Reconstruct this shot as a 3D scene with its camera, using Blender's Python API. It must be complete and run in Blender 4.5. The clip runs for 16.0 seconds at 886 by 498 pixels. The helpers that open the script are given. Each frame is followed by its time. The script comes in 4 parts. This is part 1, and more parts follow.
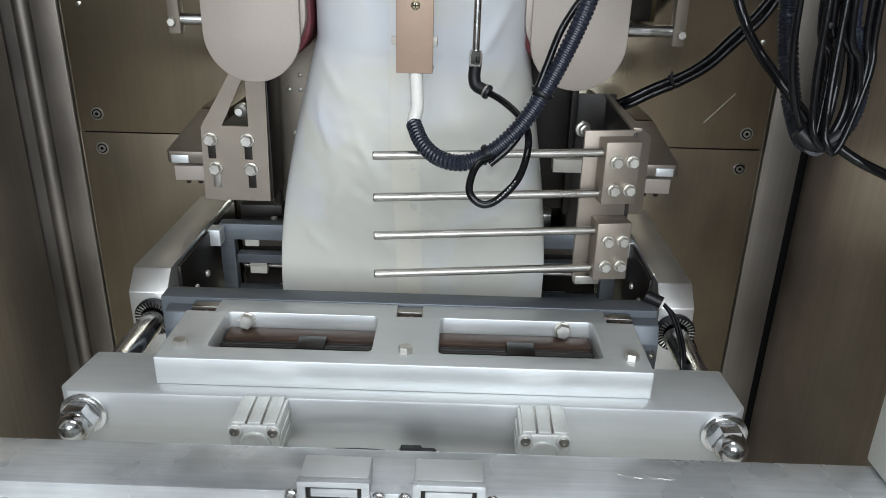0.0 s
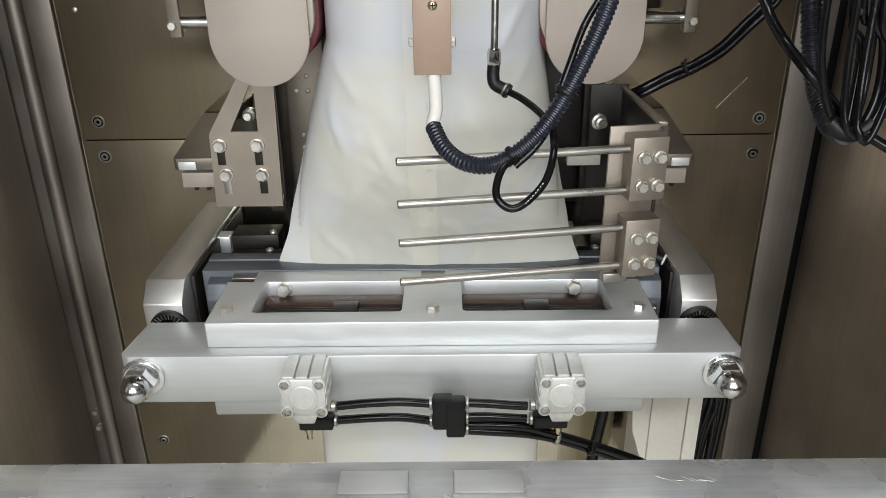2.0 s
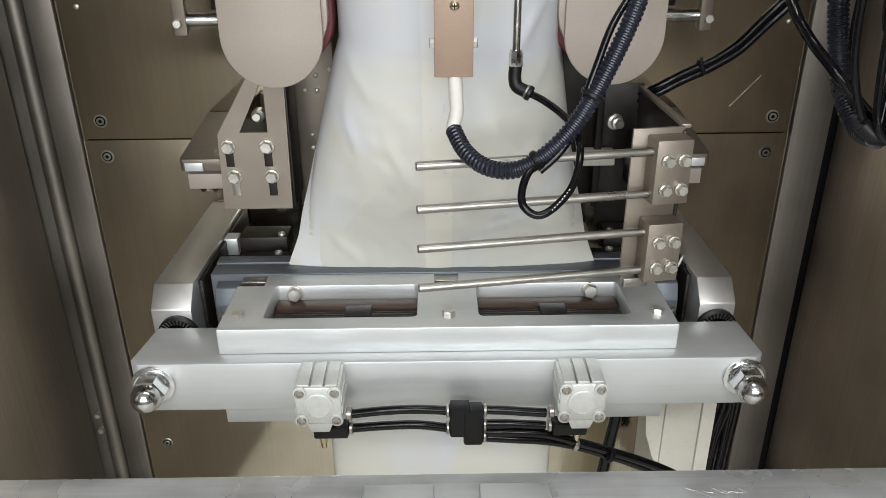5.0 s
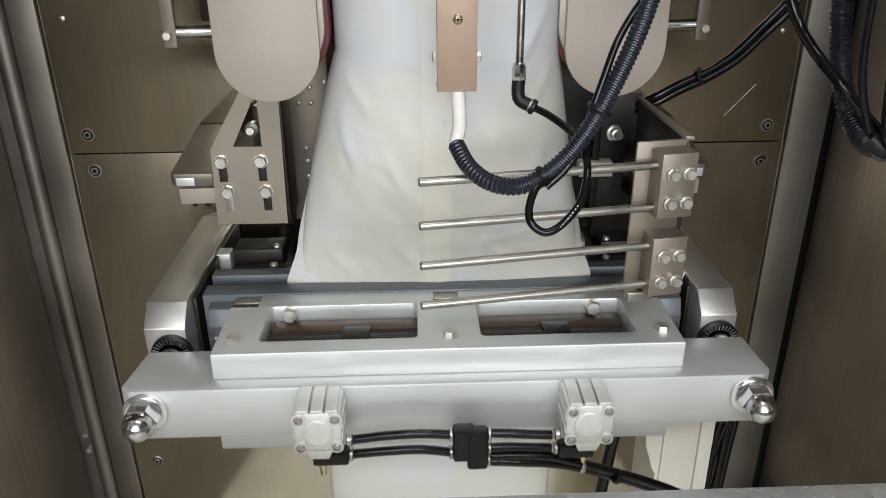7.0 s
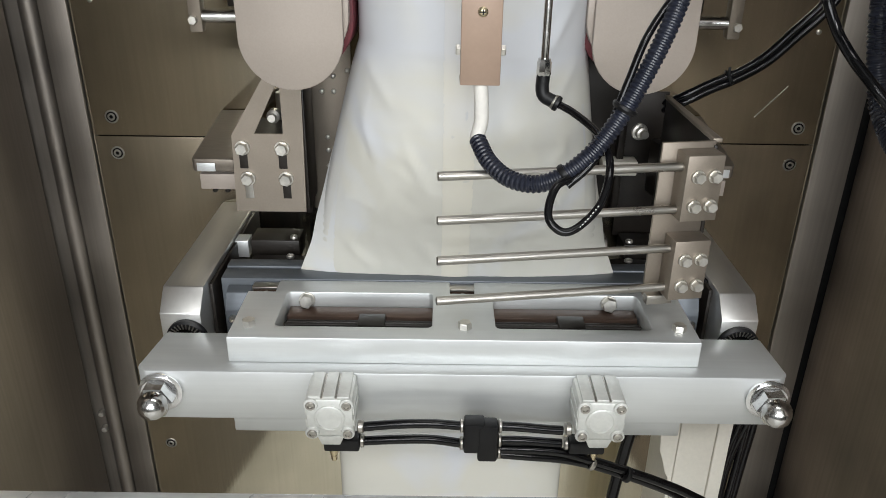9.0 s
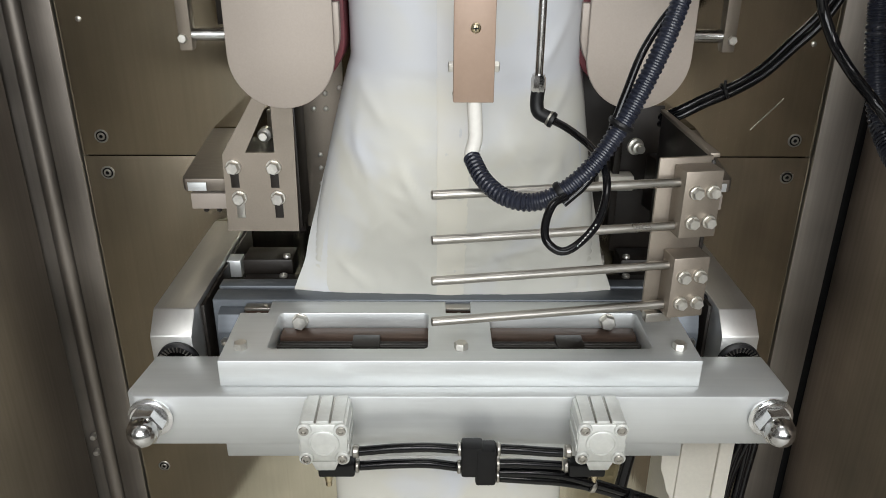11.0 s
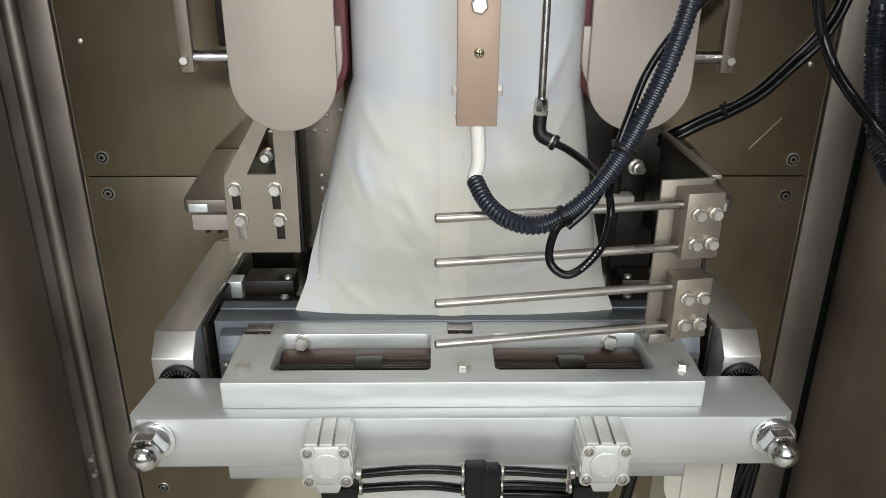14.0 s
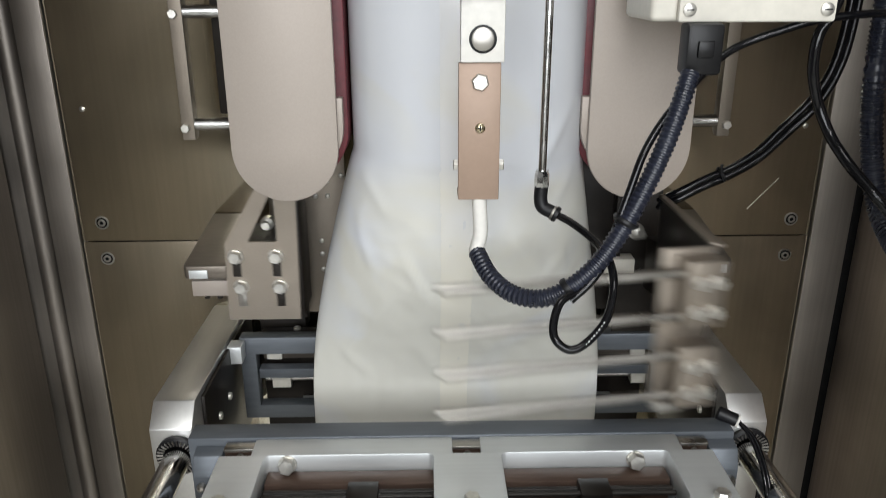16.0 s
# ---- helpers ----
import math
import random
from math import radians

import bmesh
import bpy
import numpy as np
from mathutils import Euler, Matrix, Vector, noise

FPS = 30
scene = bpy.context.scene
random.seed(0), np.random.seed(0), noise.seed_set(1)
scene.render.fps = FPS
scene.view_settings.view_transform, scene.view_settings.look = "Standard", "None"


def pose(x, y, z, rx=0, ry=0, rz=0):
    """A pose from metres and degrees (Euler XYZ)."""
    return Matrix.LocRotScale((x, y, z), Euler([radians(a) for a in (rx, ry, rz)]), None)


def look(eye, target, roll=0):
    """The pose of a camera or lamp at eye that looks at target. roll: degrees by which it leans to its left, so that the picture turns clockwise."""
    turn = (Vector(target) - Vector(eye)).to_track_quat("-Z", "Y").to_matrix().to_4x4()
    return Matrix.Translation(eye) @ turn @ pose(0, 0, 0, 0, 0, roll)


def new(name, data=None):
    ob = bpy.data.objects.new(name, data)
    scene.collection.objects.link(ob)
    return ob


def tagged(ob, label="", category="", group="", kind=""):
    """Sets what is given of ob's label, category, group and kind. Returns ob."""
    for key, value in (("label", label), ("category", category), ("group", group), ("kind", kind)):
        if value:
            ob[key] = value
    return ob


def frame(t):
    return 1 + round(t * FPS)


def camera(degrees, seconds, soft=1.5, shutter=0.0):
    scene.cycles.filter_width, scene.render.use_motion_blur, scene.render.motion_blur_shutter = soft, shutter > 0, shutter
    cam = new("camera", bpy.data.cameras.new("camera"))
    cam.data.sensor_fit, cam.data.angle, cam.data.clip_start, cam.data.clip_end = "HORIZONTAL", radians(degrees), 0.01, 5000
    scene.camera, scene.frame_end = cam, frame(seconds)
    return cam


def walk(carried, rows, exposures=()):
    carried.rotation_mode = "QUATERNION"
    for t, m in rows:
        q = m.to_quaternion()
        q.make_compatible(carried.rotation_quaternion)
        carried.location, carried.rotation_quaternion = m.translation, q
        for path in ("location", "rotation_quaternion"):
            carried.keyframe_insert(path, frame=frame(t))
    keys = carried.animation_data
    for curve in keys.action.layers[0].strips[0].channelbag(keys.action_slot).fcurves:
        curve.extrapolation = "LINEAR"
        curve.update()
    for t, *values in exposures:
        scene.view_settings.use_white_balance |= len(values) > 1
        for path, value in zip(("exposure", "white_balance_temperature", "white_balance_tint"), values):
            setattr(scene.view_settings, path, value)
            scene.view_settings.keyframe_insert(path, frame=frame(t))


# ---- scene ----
cam = camera(60.1, 16.0, 0.7, 0.4)
PATH = [
    (0, (0.039, -0.674, 1.146), (0.014, 1.166, 0.363), 1.4),
    (0.5, (0.035, -0.681, 1.141), (-0.003, 1.161, 0.363), 0.6),
    (1, (0.037, -0.672, 1.15), (0.009, 1.175, 0.384), -0.9),
    (1.5, (0.024, -0.661, 1.158), (-0.009, 1.167, 0.347), -0.3),
    (2, (0.013, -0.656, 1.156), (0.006, 1.168, 0.336), -0.6),
    (2.5, (0.007, -0.656, 1.159), (0.009, 1.168, 0.34), -0.7),
    (3, (0.005, -0.653, 1.162), (0.013, 1.177, 0.355), -0.7),
    (3.5, (0.006, -0.652, 1.161), (0.022, 1.184, 0.369), -0.4),
    (4, (0.0, -0.644, 1.16), (0.009, 1.18, 0.339), -0.3),
    (6.5, (-0.022, -0.632, 1.164), (0.016, 1.181, 0.319), -1.0),
    (7, (-0.027, -0.623, 1.165), (0.035, 1.196, 0.336), -0.5),
    (7.5, (-0.025, -0.623, 1.163), (0.017, 1.186, 0.313), 0.6),
    (8, (-0.024, -0.62, 1.165), (-0.009, 1.188, 0.31), 1.2),
    (10.5, (-0.022, -0.607, 1.165), (-0.017, 1.213, 0.335), 0.3),
    (11, (-0.022, -0.602, 1.165), (-0.007, 1.222, 0.345), 0.3),
    (11.5, (-0.024, -0.599, 1.168), (-0.006, 1.228, 0.355), 0.2),
    (12, (-0.025, -0.6, 1.167), (-0.002, 1.227, 0.354), 0.2),
    (12.5, (-0.026, -0.6, 1.168), (-0.001, 1.232, 0.365), 0.2),
    (13, (-0.025, -0.601, 1.162), (-0.003, 1.243, 0.388), -0.0),
    (13.5, (-0.027, -0.599, 1.168), (-0.003, 1.241, 0.385), 0.1),
    (14, (-0.028, -0.6, 1.171), (-0.002, 1.239, 0.386), 0.2),
    (14.5, (-0.03, -0.601, 1.172), (0.004, 1.244, 0.401), 0.2),
    (15, (-0.029, -0.6, 1.173), (-0.003, 1.249, 0.41), 0.0),
    (15.5, (-0.03, -0.597, 1.176), (-0.003, 1.259, 0.433), -0.1),
    (16, (-0.032, -0.591, 1.189), (0.003, 1.292, 0.515), -0.2),
]
walk(cam, [(t, look(eye, target, roll)) for t, eye, target, roll in PATH],
     [(0, -0.05, 6020, 8.6), (0.5, -0.06, 6080, 9), (1.0, -0.08, 6280, 9.6), (1.5, -0.02, 6430, 10), (3.0, 0.02, 6480, 10), (3.6, 0.05, 6330, 9.7), (4.4, 0.05, 6320, 9.7), (5.2, 0, 6470, 10),
      (6.9, 0, 6470, 10), (7.5, 0.03, 6380, 9.8), (8.2, 0.04, 6310, 9.6), (9.2, 0, 6460, 10), (10.8, 0, 6490, 10), (11.5, 0.05, 6380, 9.8), (12.5, 0.02, 6340, 9.7), (13.5, -0.01, 6410, 9.9),
      (14.5, -0.03, 6480, 10), (15.5, 0, 6420, 10), (16, 0.02, 6380, 10.2)])

# ---- light ----
world = bpy.data.worlds.new("hall_air")
scene.world = world
world.use_nodes = True
bg = world.node_tree.nodes["Background"]
bg.inputs[0].default_value = (0.9, 0.95, 1.0, 1)
bg.inputs[1].default_value = 0.03


def area_lamp(name, x, y, z, sx, sy, watts, colour, aim):
    data = bpy.data.lights.new(name, "AREA")
    data.shape, data.size, data.size_y = "RECTANGLE", sx, sy
    data.energy, data.color = watts, colour
    ob = new(name, data)
    ob.matrix_world = look((x, y, z), aim)
    return ob


LAMP_COLOUR = (1.0, 0.985, 0.96)
# added lamps: first brightens the sill, second the wall and floor in reflections
area_lamp("added_fill_lamp", 0.5, -0.42, 2.86, 1.5, 0.5, 10, LAMP_COLOUR, (0.5, -0.42, 0))
area_lamp("added_fill_lamp", -0.05, -2.55, 2.86, 1.5, 0.5, 42, LAMP_COLOUR, (-0.05, -2.55, 0))
# wide lamp added behind the camera to light the front faces
area_lamp("added_front_light", 0.05, -3.5, 1.82, 3.1, 1.62, 104, (0.96, 0.985, 1.0), (0.05, 0.0, 1.82))


# ---- materials ----
def material(name, base, metal=0.0, rough=0.5, grain=(40, 40, 40), vary=0.12, bump=0.0, stain=0.12,
             stain_scale=6.0, rough_vary=0.1, coat=0.0, spec=0.5):
    m = bpy.data.materials.new(name)
    m.use_nodes = True
    nt = m.node_tree
    b = nt.nodes["Principled BSDF"]
    b.inputs["Metallic"].default_value = metal
    b.inputs["Specular IOR Level"].default_value = spec
    b.inputs["Coat Weight"].default_value = coat
    tc = nt.nodes.new("ShaderNodeTexCoord")
    mp = nt.nodes.new("ShaderNodeMapping")
    mp.inputs["Scale"].default_value = grain
    nt.links.new(tc.outputs["Object"], mp.inputs["Vector"])
    n1 = nt.nodes.new("ShaderNodeTexNoise")
    n1.inputs["Scale"].default_value, n1.inputs["Detail"].default_value = 1.0, 6.0
    nt.links.new(mp.outputs[0], n1.inputs["Vector"])
    n2 = nt.nodes.new("ShaderNodeTexNoise")
    n2.inputs["Scale"].default_value, n2.inputs["Detail"].default_value = stain_scale, 4.0
    nt.links.new(tc.outputs["Object"], n2.inputs["Vector"])

    def ranged(src, lo, hi):
        r = nt.nodes.new("ShaderNodeMapRange")
        r.inputs["From Min"].default_value, r.inputs["From Max"].default_value = 0.3, 0.7
        r.inputs["To Min"].default_value, r.inputs["To Max"].default_value = lo, hi
        nt.links.new(src, r.inputs["Value"])
        return r.outputs["Result"]

    mul = nt.nodes.new("ShaderNodeMath")
    mul.operation = "MULTIPLY"
    nt.links.new(ranged(n1.outputs["Fac"], 1 - vary, 1 + vary * 0.6), mul.inputs[0])
    nt.links.new(ranged(n2.outputs["Fac"], 1 - stain, 1 + stain * 0.5), mul.inputs[1])
    col = nt.nodes.new("ShaderNodeMix")
    col.data_type, col.blend_type = "RGBA", "MULTIPLY"
    col.inputs["Factor"].default_value = 1.0
    col.inputs["A"].default_value = (*base, 1)
    cmb = nt.nodes.new("ShaderNodeCombineColor")
    for i in range(3):
        nt.links.new(mul.outputs[0], cmb.inputs[i])
    nt.links.new(cmb.outputs[0], col.inputs["B"])
    nt.links.new(col.outputs["Result"], b.inputs["Base Color"])
    nt.links.new(ranged(n2.outputs["Fac"], max(0.03, rough - rough_vary), min(1, rough + rough_vary)), b.inputs["Roughness"])
    if bump:
        bp = nt.nodes.new("ShaderNodeBump")
        bp.inputs["Strength"].default_value, bp.inputs["Distance"].default_value = bump, 0.002
        nt.links.new(n1.outputs["Fac"], bp.inputs["Height"])
        nt.links.new(bp.outputs[0], b.inputs["Normal"])
    return m


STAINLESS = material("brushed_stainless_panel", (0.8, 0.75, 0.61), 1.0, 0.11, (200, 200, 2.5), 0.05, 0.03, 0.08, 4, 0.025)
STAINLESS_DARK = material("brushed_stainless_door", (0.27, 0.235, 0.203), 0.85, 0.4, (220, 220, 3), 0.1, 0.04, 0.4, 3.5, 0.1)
# right door's copy of the door steel, base lightened for the light on it
STAINLESS_LIT = material("smeared_lit_stainless", (0.34, 0.285, 0.245), 0.85, 0.5, (220, 220, 3), 0.1, 0.04, 0.5, 4.5, 0.12)
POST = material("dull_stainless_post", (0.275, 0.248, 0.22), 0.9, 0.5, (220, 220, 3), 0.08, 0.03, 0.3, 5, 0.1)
STEEL = material("satin_steel", (0.47, 0.45, 0.415), 1.0, 0.33, (30, 300, 300), 0.1, 0.04, 0.1, 20, 0.08)
STEEL_PLATE = material("bead_blasted_steel", (0.31, 0.268, 0.222), 0.7, 0.45, (500, 500, 500), 0.04, 0.03, 0.12, 14, 0.06)
LEVER = material("brown_tinted_steel", (0.2, 0.172, 0.142), 0.6, 0.4, (60, 300, 60), 0.08, 0.03, 0.12, 16, 0.06)
ARM = material("satin_aluminium", (0.62, 0.615, 0.6), 0.9, 0.36, (260, 9, 260), 0.03, 0.015, 0.07, 16, 0.05)
COVER = material("beige_coated_cover", (0.385, 0.335, 0.292), 0.2, 0.5, (600, 600, 600), 0.03, 0.015, 0.05, 8, 0.05)
ALU = material("anodised_aluminium", (0.69, 0.71, 0.71), 0.55, 0.4, (9, 260, 260), 0.03, 0.015, 0.1, 9, 0.06)
PALE = material("pale_coated_aluminium", (0.84, 0.84, 0.79), 0.1, 0.42, (9, 260, 260), 0.03, 0.015, 0.08, 9, 0.06)
ALU_WORN = material("scuffed_aluminium", (0.7, 0.725, 0.745), 0.55, 0.27, (14, 300, 300), 0.1, 0.05, 0.38, 11, 0.14)
CAST = material("cast_aluminium", (0.74, 0.75, 0.72), 0.4, 0.45, (200, 200, 200), 0.06, 0.05, 0.08, 30, 0.06)
HARDCOAT = material("grey_hard_anodised", (0.135, 0.15, 0.168), 0.4, 0.42, (30, 300, 300), 0.08, 0.03, 0.15, 12, 0.08)
BROWN = material("brown_heater_block", (0.115, 0.074, 0.055), 0.3, 0.38, (20, 300, 300), 0.2, 0.04, 0.25, 20, 0.08)
COPPER = material("tan_coated_bracket", (0.37, 0.265, 0.2), 0.2, 0.45, (300, 300, 300), 0.03, 0.015, 0.08, 25, 0.05)
CHROME = material("polished_chrome", (0.7, 0.7, 0.7), 1.0, 0.18, (90, 90, 90), 0.1, 0.12, 0.2, 60, 0.08)
ZINC = material("zinc_plated_bolt", (0.68, 0.66, 0.61), 0.85, 0.38, (300, 300, 300), 0.1, 0.03, 0.12, 80, 0.06)
BRASS = material("pale_yellow_zinc_screw", (0.72, 0.62, 0.42), 1.0, 0.28, (300, 300, 300), 0.1, 0.03, 0.1, 80, 0.06)
RUBBER = material("black_hose", (0.005, 0.005, 0.006), 0.0, 0.11, (300, 300, 300), 0.2, 0.03, 0.25, 30, 0.05, 0.0, 0.35)
RUBBER_BLUE = material("corrugated_black_hose", (0.016, 0.019, 0.032), 0.0, 0.3, (300, 300, 300), 0.2, 0.02, 0.2, 30, 0.06, 0.0, 0.55)
BLACK = material("black_plastic", (0.009, 0.009, 0.01), 0.0, 0.4, (300, 300, 300), 0.2, 0.03, 0.2, 40, 0.06, 0.0, 0.3)
# near-black that paints the shade of the door gap and screw recesses
GAP_BLACK = material("black_gap_shade", (0.006, 0.006, 0.006), 0.0, 0.8, (300, 300, 300), 0.2, 0.03, 0.2, 40, 0.06, 0.0, 0.1)
# oily steel; its near-black also paints shade in recesses and behind the paddles
DARK = material("oily_shaded_steel", (0.019, 0.015, 0.012), 0.25, 0.42, (100, 100, 100), 0.2, 0.04, 0.3, 12, 0.08)
BELT = material("dark_red_belt", (0.13, 0.018, 0.025), 0.0, 0.5, (200, 200, 200), 0.2, 0.05, 0.2, 30, 0.08)
CREAM = material("cream_plastic", (0.72, 0.69, 0.61), 0.0, 0.45, (200, 200, 200), 0.04, 0.02, 0.06, 12, 0.05)
WHITE = material("white_sleeve", (0.8, 0.78, 0.73), 0.0, 0.45, (200, 200, 200), 0.05, 0.02, 0.06, 20, 0.05)
FLOOR_MAT = material("grey_concrete_floor", (0.6, 0.585, 0.53), 0.0, 0.4, (12, 12, 12), 0.15, 0.05, 0.15, 1.5, 0.1)
REFLECTED_WHITE = material("reflected_wall_white", (0.74, 0.73, 0.68), 0.0, 0.6, (10, 10, 10), 0.04, 0.02, 0.05, 1.0, 0.05)
REFLECTED_DARK = material("reflected_wall_dark", (0.055, 0.05, 0.043), 0.0, 0.7, (10, 10, 10), 0.04, 0.02, 0.05, 1.0, 0.05)
WALL_MAT = material("grey_hall_paint", (0.4, 0.4, 0.39), 0.0, 0.7, (10, 10, 10), 0.04, 0.02, 0.05, 1.0, 0.05)


def film_material(name, base):
    m = material(name, base, 0.0, 0.22, (14, 14, 7), 0.015, 0.0, 0.02, 4, 0.05)
    nt = m.node_tree
    b = nt.nodes["Principled BSDF"]
    b.inputs["Subsurface Weight"].default_value = 0.4
    b.inputs["Subsurface Radius"].default_value = (0.02, 0.02, 0.02)
    tc = nt.nodes.new("ShaderNodeTexCoord")

    def cloud(scale, detail, distortion, ridged=False):
        n = nt.nodes.new("ShaderNodeTexNoise")
        if ridged:
            n.noise_type = "RIDGED_MULTIFRACTAL"
        n.inputs["Scale"].default_value, n.inputs["Detail"].default_value, n.inputs["Distortion"].default_value = scale, detail, distortion
        nt.links.new(tc.outputs["Object"], n.inputs["Vector"])
        return n.outputs["Fac"]

    tint = nt.nodes.new("ShaderNodeValToRGB")
    tint.color_ramp.elements[0].position, tint.color_ramp.elements[1].position = 0.4, 0.6
    tint.color_ramp.elements[0].color = (1.01, 0.995, 0.935, 1)
    tint.color_ramp.elements[1].color = (0.995, 1.02, 1.1, 1)
    # cool where the film still lies on the forming tube, warmer below it and in drifting patches
    sep = nt.nodes.new("ShaderNodeSeparateXYZ")
    nt.links.new(tc.outputs["Object"], sep.inputs[0])
    rise = nt.nodes.new("ShaderNodeMapRange")
    rise.inputs["From Min"].default_value, rise.inputs["From Max"].default_value = 0.318, 0.346
    rise.inputs["To Min"].default_value, rise.inputs["To Max"].default_value = -0.085, 0.14
    nt.links.new(sep.outputs["Z"], rise.inputs["Value"])
    add = nt.nodes.new("ShaderNodeMath")
    nt.links.new(rise.outputs["Result"], add.inputs[0])
    nt.links.new(cloud(7.0, 3.0, 0.8), add.inputs[1])
    nt.links.new(add.outputs[0], tint.inputs["Fac"])
    mix = nt.nodes.new("ShaderNodeMix")
    mix.data_type, mix.blend_type = "RGBA", "MULTIPLY"
    mix.inputs["Factor"].default_value = 1.0
    base = b.inputs["Base Color"].links[0].from_socket
    nt.links.new(base, mix.inputs["A"])
    nt.links.new(tint.outputs["Color"], mix.inputs["B"])
    nt.links.new(mix.outputs["Result"], b.inputs["Base Color"])
    soft = nt.nodes.new("ShaderNodeBump")
    soft.inputs["Strength"].default_value, soft.inputs["Distance"].default_value = 0.2, 0.008
    nt.links.new(cloud(9.0, 1.0, 0.4), soft.inputs["Height"])
    fine = nt.nodes.new("ShaderNodeBump")
    fine.inputs["Strength"].default_value, fine.inputs["Distance"].default_value = 0.22, 0.0016
    nt.links.new(cloud(16.0, 2.0, 0.8, True), fine.inputs["Height"])
    nt.links.new(soft.outputs[0], fine.inputs["Normal"])
    nt.links.new(fine.outputs[0], b.inputs["Normal"])
    return m


FILM = film_material("white_plastic_film", (0.685, 0.685, 0.665))
FILM_DOUBLE = film_material("doubled_white_film", (0.75, 0.735, 0.69))


# ---- mesh helpers ----
def finish(bm, angle=35):
    bmesh.ops.recalc_face_normals(bm, faces=bm.faces)
    lim = radians(angle)
    for f in bm.faces:
        f.smooth = True
    for e in bm.edges:
        e.smooth = len(e.link_faces) == 2 and e.calc_face_angle(0) < lim


def placed(p):
    m = Matrix()
    while p:
        m = p.matrix_basis @ m
        p = p.parent
    return m


def part(name, bm, mat, parent=None, label=""):
    """Links a bmesh given in world places as one mesh, under a thing or a part."""
    finish(bm)
    if parent:
        bm.transform(placed(parent).inverted())
    me = bpy.data.meshes.new(name)
    bm.to_mesh(me)
    bm.free()
    me.materials.append(mat)
    ob = new(name, me)
    if parent:
        ob.parent = parent
    return tagged(ob, label)


def thing(name, at, label, category, group="", kind=""):
    ob = new(name)
    ob.empty_display_size = 0.02
    ob.matrix_basis = Matrix.Translation(at)
    return tagged(ob, label, category, group, kind)


def solo(name, bm, mat, label, category, group="", kind=""):
    return tagged(part(name, bm, mat), label, category, group, kind)


def box(x0, x1, y0, y1, z0, z1, bev=0.0, bm=None, seg=2):
    own = bmesh.new()
    v = [own.verts.new((x, y, z)) for x in (x0, x1) for y in (y0, y1) for z in (z0, z1)]
    for q in ((0, 1, 3, 2), (4, 6, 7, 5), (0, 4, 5, 1), (2, 3, 7, 6), (0, 2, 6, 4), (1, 5, 7, 3)):
        own.faces.new([v[i] for i in q])
    if bev:
        bmesh.ops.bevel(own, geom=own.edges[:], offset=bev, segments=seg, affect="EDGES", profile=0.5)
    return merged(own, bm)


def merged(own, bm):
    if bm is None:
        return own
    me = bpy.data.meshes.new("tmp")
    own.to_mesh(me)
    own.free()
    bm.from_mesh(me)
    bpy.data.meshes.remove(me)
    return bm


def prism(poly, axis, a0, a1, bev=0.0, bm=None):
    """A polygon in the two other axes, drawn out along axis from a0 to a1."""
    own = bmesh.new()
    i = "xyz".index(axis)

    def at(p, a):
        c = list(p)
        c.insert(i, a)
        return c
    lo = [own.verts.new(at(p, a0)) for p in poly]
    hi = [own.verts.new(at(p, a1)) for p in poly]
    own.faces.new(lo)
    own.faces.new(hi)
    for k in range(len(poly)):
        j = (k + 1) % len(poly)
        own.faces.new((lo[k], lo[j], hi[j], hi[k]))
    bmesh.ops.recalc_face_normals(own, faces=own.faces)
    if bev:
        bmesh.ops.bevel(own, geom=own.edges[:], offset=bev, segments=2, affect="EDGES", profile=0.5)
    return merged(own, bm)


def frame_for(axis):
    a = Vector(axis).normalized()
    u = a.orthogonal().normalized()
    return a, u, a.cross(u)


def lathe(at, axis, profile, n=24, bm=None, spin=0.0):
    """A profile of (radius, height along axis) turned round the axis."""
    own = bmesh.new() if bm is None else bm
    a, u, w = frame_for(axis)
    o = Vector(at)
    rings = []
    for r, h in profile:
        rings.append([own.verts.new(o + a * h + (u * math.cos(spin + k * math.tau / n) + w * math.sin(spin + k * math.tau / n)) * max(r, 1e-5))
                      for k in range(n)])
    for p, q in zip(rings, rings[1:]):
        for k in range(n):
            own.faces.new((p[k], p[(k + 1) % n], q[(k + 1) % n], q[k]))
    own.faces.new(rings[0])
    own.faces.new(rings[-1])
    return own


def rod(p0, p1, r, n=20, bm=None, bev=0.0008):
    d = Vector(p1) - Vector(p0)
    L = d.length
    return lathe(p0, d, [(r - bev, 0), (r, bev), (r, L - bev), (r - bev, L)], n, bm)


def bolt(at, axis, af=0.0065, h=0.0055, washer=0.0):
    """A hexagon head with a turned crown; af is the radius over the corners."""
    bm = bmesh.new()
    if washer:
        lathe(at, axis, [(washer, 0), (washer, 0.0016), (washer * 0.97, 0.002)], 20, bm)
    base = 0.002 if washer else 0
    lathe(at, axis, [(af, base), (af, base + h * 0.8), (af * 0.86, base + h)], 6, bm)
    return bm


def socket_screw(at, axis, r=0.006, h=0.004):
    bm = bmesh.new()
    lathe(at, axis, [(r, 0), (r, h * 0.8), (r * 0.9, h), (r * 0.55, h), (r * 0.5, h * 0.35), (r * 0.01, h * 0.35)], 18, bm)
    return bm


